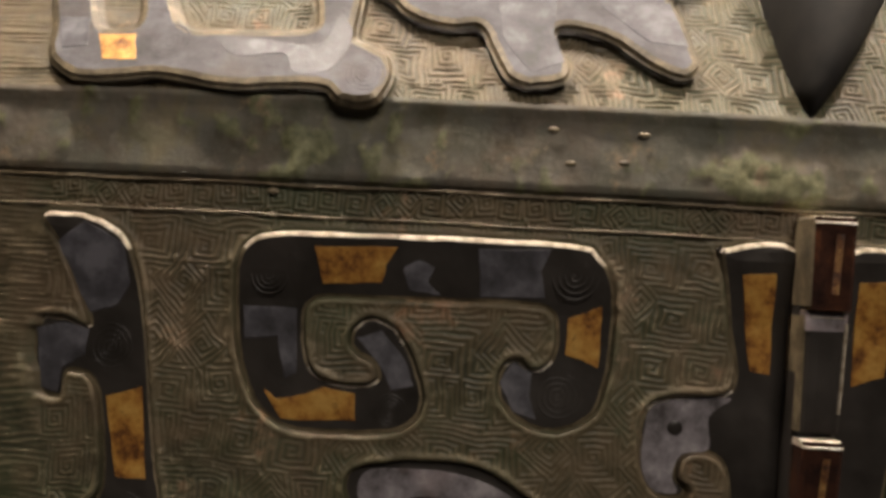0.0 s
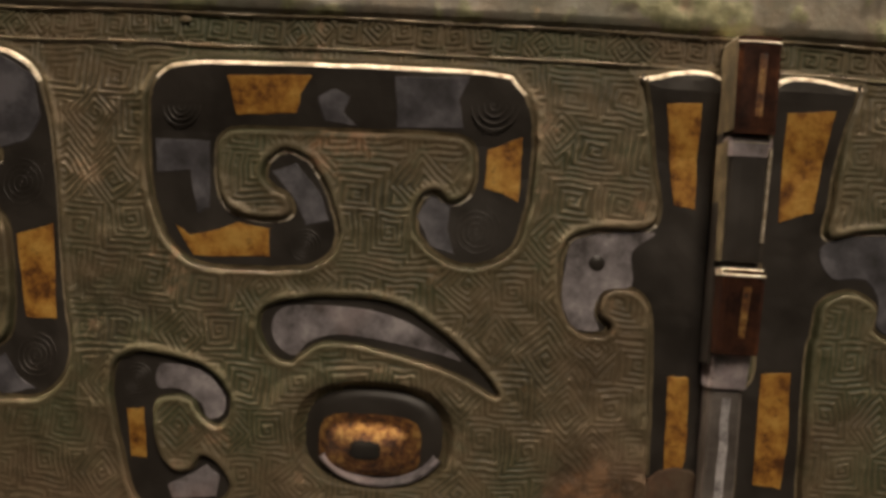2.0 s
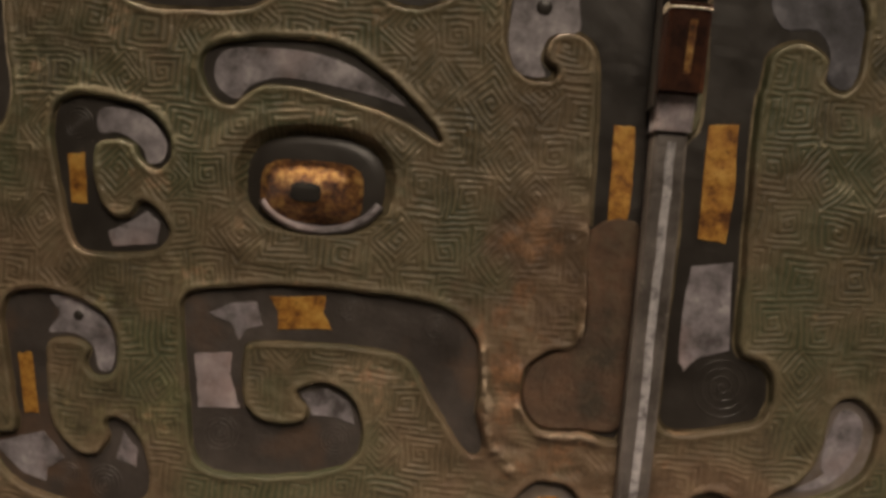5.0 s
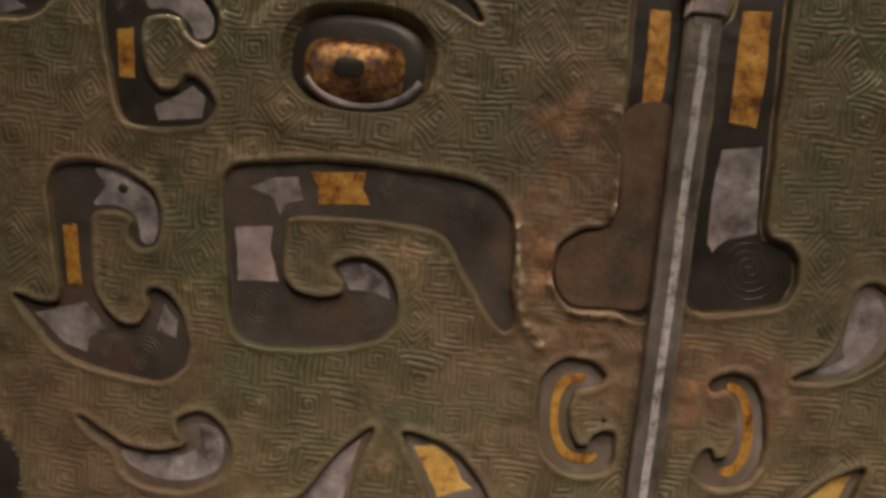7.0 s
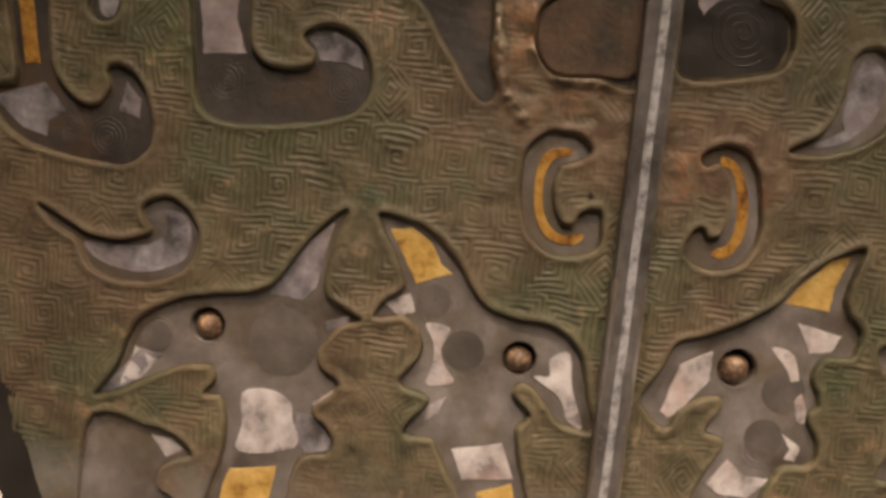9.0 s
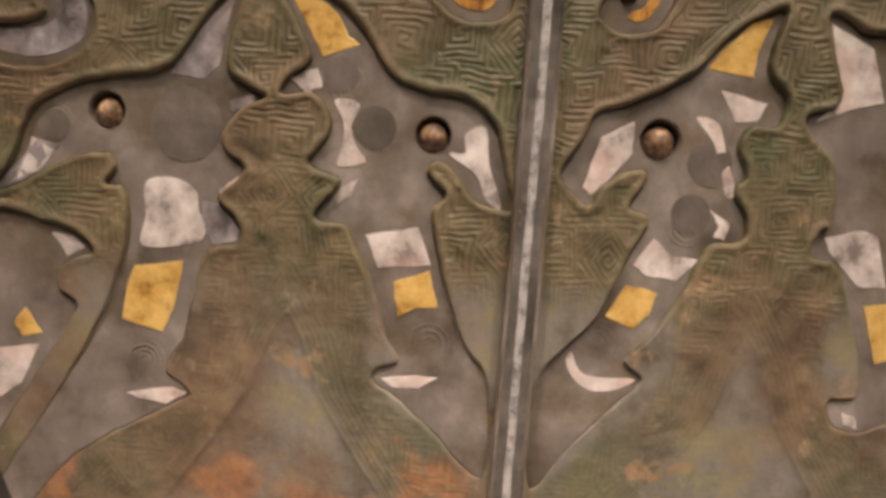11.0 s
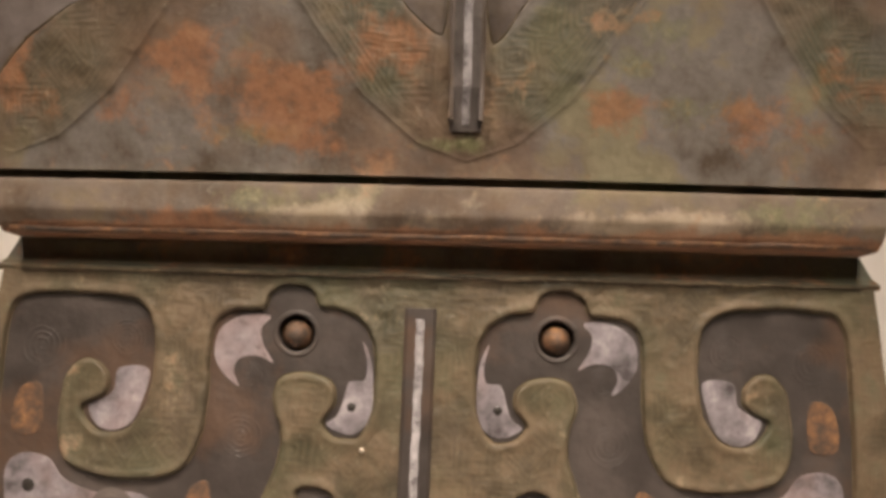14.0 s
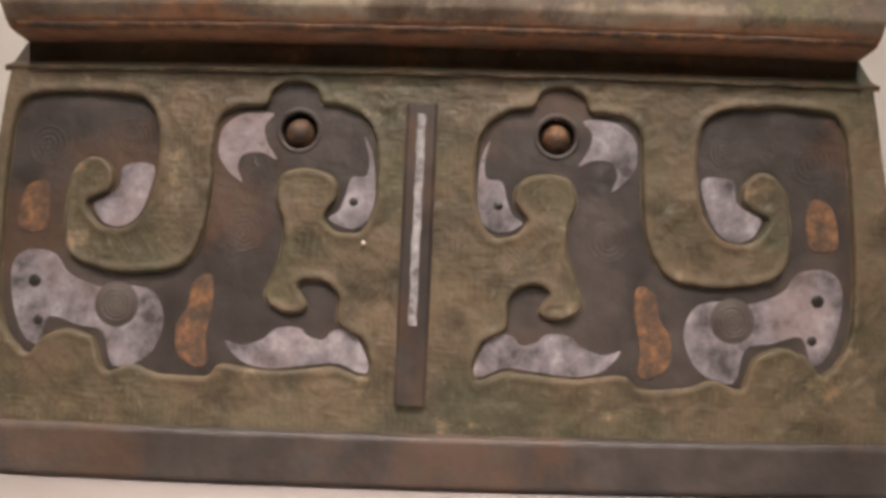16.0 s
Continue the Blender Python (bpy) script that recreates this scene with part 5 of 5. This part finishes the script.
fin("silver_strip", [(x + random.uniform(-0.0002, 0.0002), z, r) for x, z, r in strip], 0.0016, SILVER, rib, "worn silver-grey strip along the rib")
# Frontal light on the lower rib's sides is put in as pale strips.
for side in (-1, 1):
    fin("worn_lit_edge", [(x + side * 0.0047, z, r - 0.0002) for x, z, r in run(FX, 0.37, 0.0053, FX, 0.205, 0.0038, 20)], 0.0008, SLATE, rib, "pale strip for the light on the rib's side")
steps = fin("stepped_flange", run(FX, 0.634, 0.0075, FX, 0.536, 0.0075, 20), 0.0068, DIM_BLACK, vessel, "stepped upper flange of black bronze")
for z0, z1, r0, r1, mat, label in ((0.6345, 0.606, 0.0165, 0.0150, AGATE, "reddish-brown agate block"), (0.6055, 0.568, 0.0120, 0.0118, DIM_BLACK, "dark block with a pale upper edge"),
                                   (0.5655, 0.540, 0.0160, 0.0140, AGATE, "reddish-brown agate block"), (0.5395, 0.529, 0.0100, 0.0080, SHELL, "pale grey block")):
    block = fin("flange_block", run(FX, z0, r0, FX, z1, r1, 6), 0.0063 if mat is not SHELL else 0.0056, mat, steps, label)
    # Upper edges are paled, the light from above put into their colour.
    if mat is not SHELL:
        fin("worn_lit_edge", [(FX, z0 + 0.0004, r0 - 0.0024), (FX, z0 - 0.0016, r0 + 0.0004), (FX, z0 - 0.0019, r0 + 0.0004)], 0.0064, LIT_PALE, block, "worn upper edge paled for the light from above")
    if mat is AGATE:
        fin("gold_sliver", run(FX + 0.001, z0 - 0.005, r0 + 0.0004, FX + 0.0005, z1 + 0.005, r1 + 0.0006, 6), 0.0013, AMBER, block, "glowing amber sliver")
    elif mat is DIM_BLACK:
        fin("pale_edge", run(FX, z0 - 0.0002, r0 + 0.0004, FX, z0 - 0.006, r0 + 0.0003, 3), 0.0066, SHELL, block, "pale grey upper edge")

# Lit lines along the blocks' sides, put in as paler strips.
fin("worn_lit_edge", run(FX + 0.0060, 0.602, 0.0126, FX + 0.0054, 0.574, 0.0122, 8), 0.0006, LIT_PALE, steps, "pale side edge, its bright line put into colour")
fin("worn_lit_edge", run(FX - 0.0064, 0.634, 0.0150, FX - 0.0064, 0.607, 0.0140, 8), 0.0005, WORN, steps, "brown side edge standing for a lit line")
fin("worn_lit_edge", run(FX - 0.0064, 0.604, 0.0112, FX - 0.0062, 0.568, 0.0110, 8), 0.0005, WORN, steps, "brown side edge standing for a lit line")
foot_rib = fin("foot_rib", run(-0.0125, 0.1440, 0.0014, -0.0140, 0.0440, 0.0012, 12), 0.0052, UMBER, vessel, "flat rib on the foot")
fin("silver_strip", [(x + random.uniform(-0.0002, 0.0002), z, r) for x, z, r in run(-0.0125, 0.1405, 0.0020, -0.0138, 0.0700, 0.0018, 24)], 0.0016, SILVER, foot_rib, "worn silver-grey strip along the rib")


def corner(side):
    """A fin along the vessel's upright corner."""
    verts, faces = [], []
    zs = np.linspace(0.192, 0.63, 40)
    for z in zs:
        w = float(half(z))
        for dx, dy in ((-0.004, -0.004), (0.010, -0.004), (0.010, 0.006), (-0.004, 0.006)):
            x = side * (w + dx) + float(axis(z))
            verts.append((x, float(depth(side * w, z)) + dy + 0.004, z))
    for k in range(len(zs) - 1):
        faces += [(4 * k + i, 4 * k + (i + 1) % 4, 4 * k + 4 + (i + 1) % 4, 4 * k + 4 + i) for i in range(4)]
    faces += [(0, 1, 2, 3), tuple(len(verts) - 1 - i for i in range(4))]
    part("corner_flange", verts, faces, DIM_BLACK, vessel, "dark corner flange")


corner(-1)
corner(1)


def animal_head():
    """A dark pointed head that hangs over the shoulder's middle."""
    bm = bmesh.new()
    levels = [(0.668, 0.001, 0.004), (0.680, 0.007, 0.016), (0.695, 0.013, 0.026), (0.712, 0.019, 0.034), (0.735, 0.026, 0.042), (0.76, 0.03, 0.046)]
    rings = []
    for z, w, rise in levels:
        ring = []
        for k in range(13):
            a = math.pi * k / 12
            ring.append(bm.verts.new(on_face(-0.002 + (z - 0.668) * 0.30 - w * math.cos(a), z, -0.003 + rise * math.sin(a) ** 0.7)))
        rings.append(ring)
    for a, b in zip(rings, rings[1:]):
        for k in range(12):
            bm.faces.new((a[k], a[k + 1], b[k + 1], b[k]))
    bm.faces.new(rings[0])
    bm.faces.new(rings[-1][::-1])
    bmesh.ops.recalc_face_normals(bm, faces=bm.faces)
    return part_bm("animal_head", bm, NEAR_BLACK, vessel, "dark pointed animal-head boss", smooth=True)


animal_head()

# ---- plinth, case and room ----


def box(name, lo, hi, mat, bevel=0.0, label="", category="", kind="structure"):
    bm = bmesh.new()
    bmesh.ops.create_cube(bm, size=1)
    for v in bm.verts:
        v.co = [(a + b) / 2 + (b - a) * c for a, b, c in zip(lo, hi, v.co)]
    if bevel:
        bmesh.ops.bevel(bm, geom=list(bm.edges), offset=bevel, segments=3, affect="EDGES")
    return tagged(part_bm(name, bm, mat, None, label), category=category, kind=kind)


box("plinth", (-0.75, -0.16, -0.9), (0.75, 1.05, 0.0165), STONE, 0.004, "light grey stone display plinth under the vessel", "plinth")
box("wall_back", (-1.6, 1.10, -0.9), (1.6, 1.2, 2.3), WALL, 0, "white lit back wall of the display case", "wall")
box("ceiling_case", (-1.6, -0.45, 1.72), (1.6, 1.10, 1.8), DARK, 0, "dark ceiling of the display case", "ceiling")
# Unseen board, added only to keep the gallery spots off the upper belly.
box("shade_board", (-1.6, -0.47, 1.165), (1.6, -0.45, 1.80), DARK, 0.002, "dark unseen board added to shade the vessel's upper part", "case header")
box("floor", (-3, -4, -1.0), (3, 1.2, -0.9), DARK, 0, "dark gallery floor", "floor")
box("ceiling", (-3, -4, 2.9), (3, 1.2, 3.0), DARK, 0, "dark gallery ceiling", "ceiling")
box("wall_south", (-3, -4.1, -0.9), (3, -4, 2.9), DARK, 0, "dark gallery wall", "wall")
box("wall_west", (-3.1, -4, -0.9), (-3, 1.2, 2.9), DARK, 0, "dark gallery wall", "wall")
box("wall_east", (3, -4, -0.9), (3.1, 1.2, 2.9), DARK, 0, "dark gallery wall", "wall")
box("wall_north", (-3, 1.2, -0.9), (3, 1.3, 2.9), DARK, 0, "dark gallery wall", "wall")
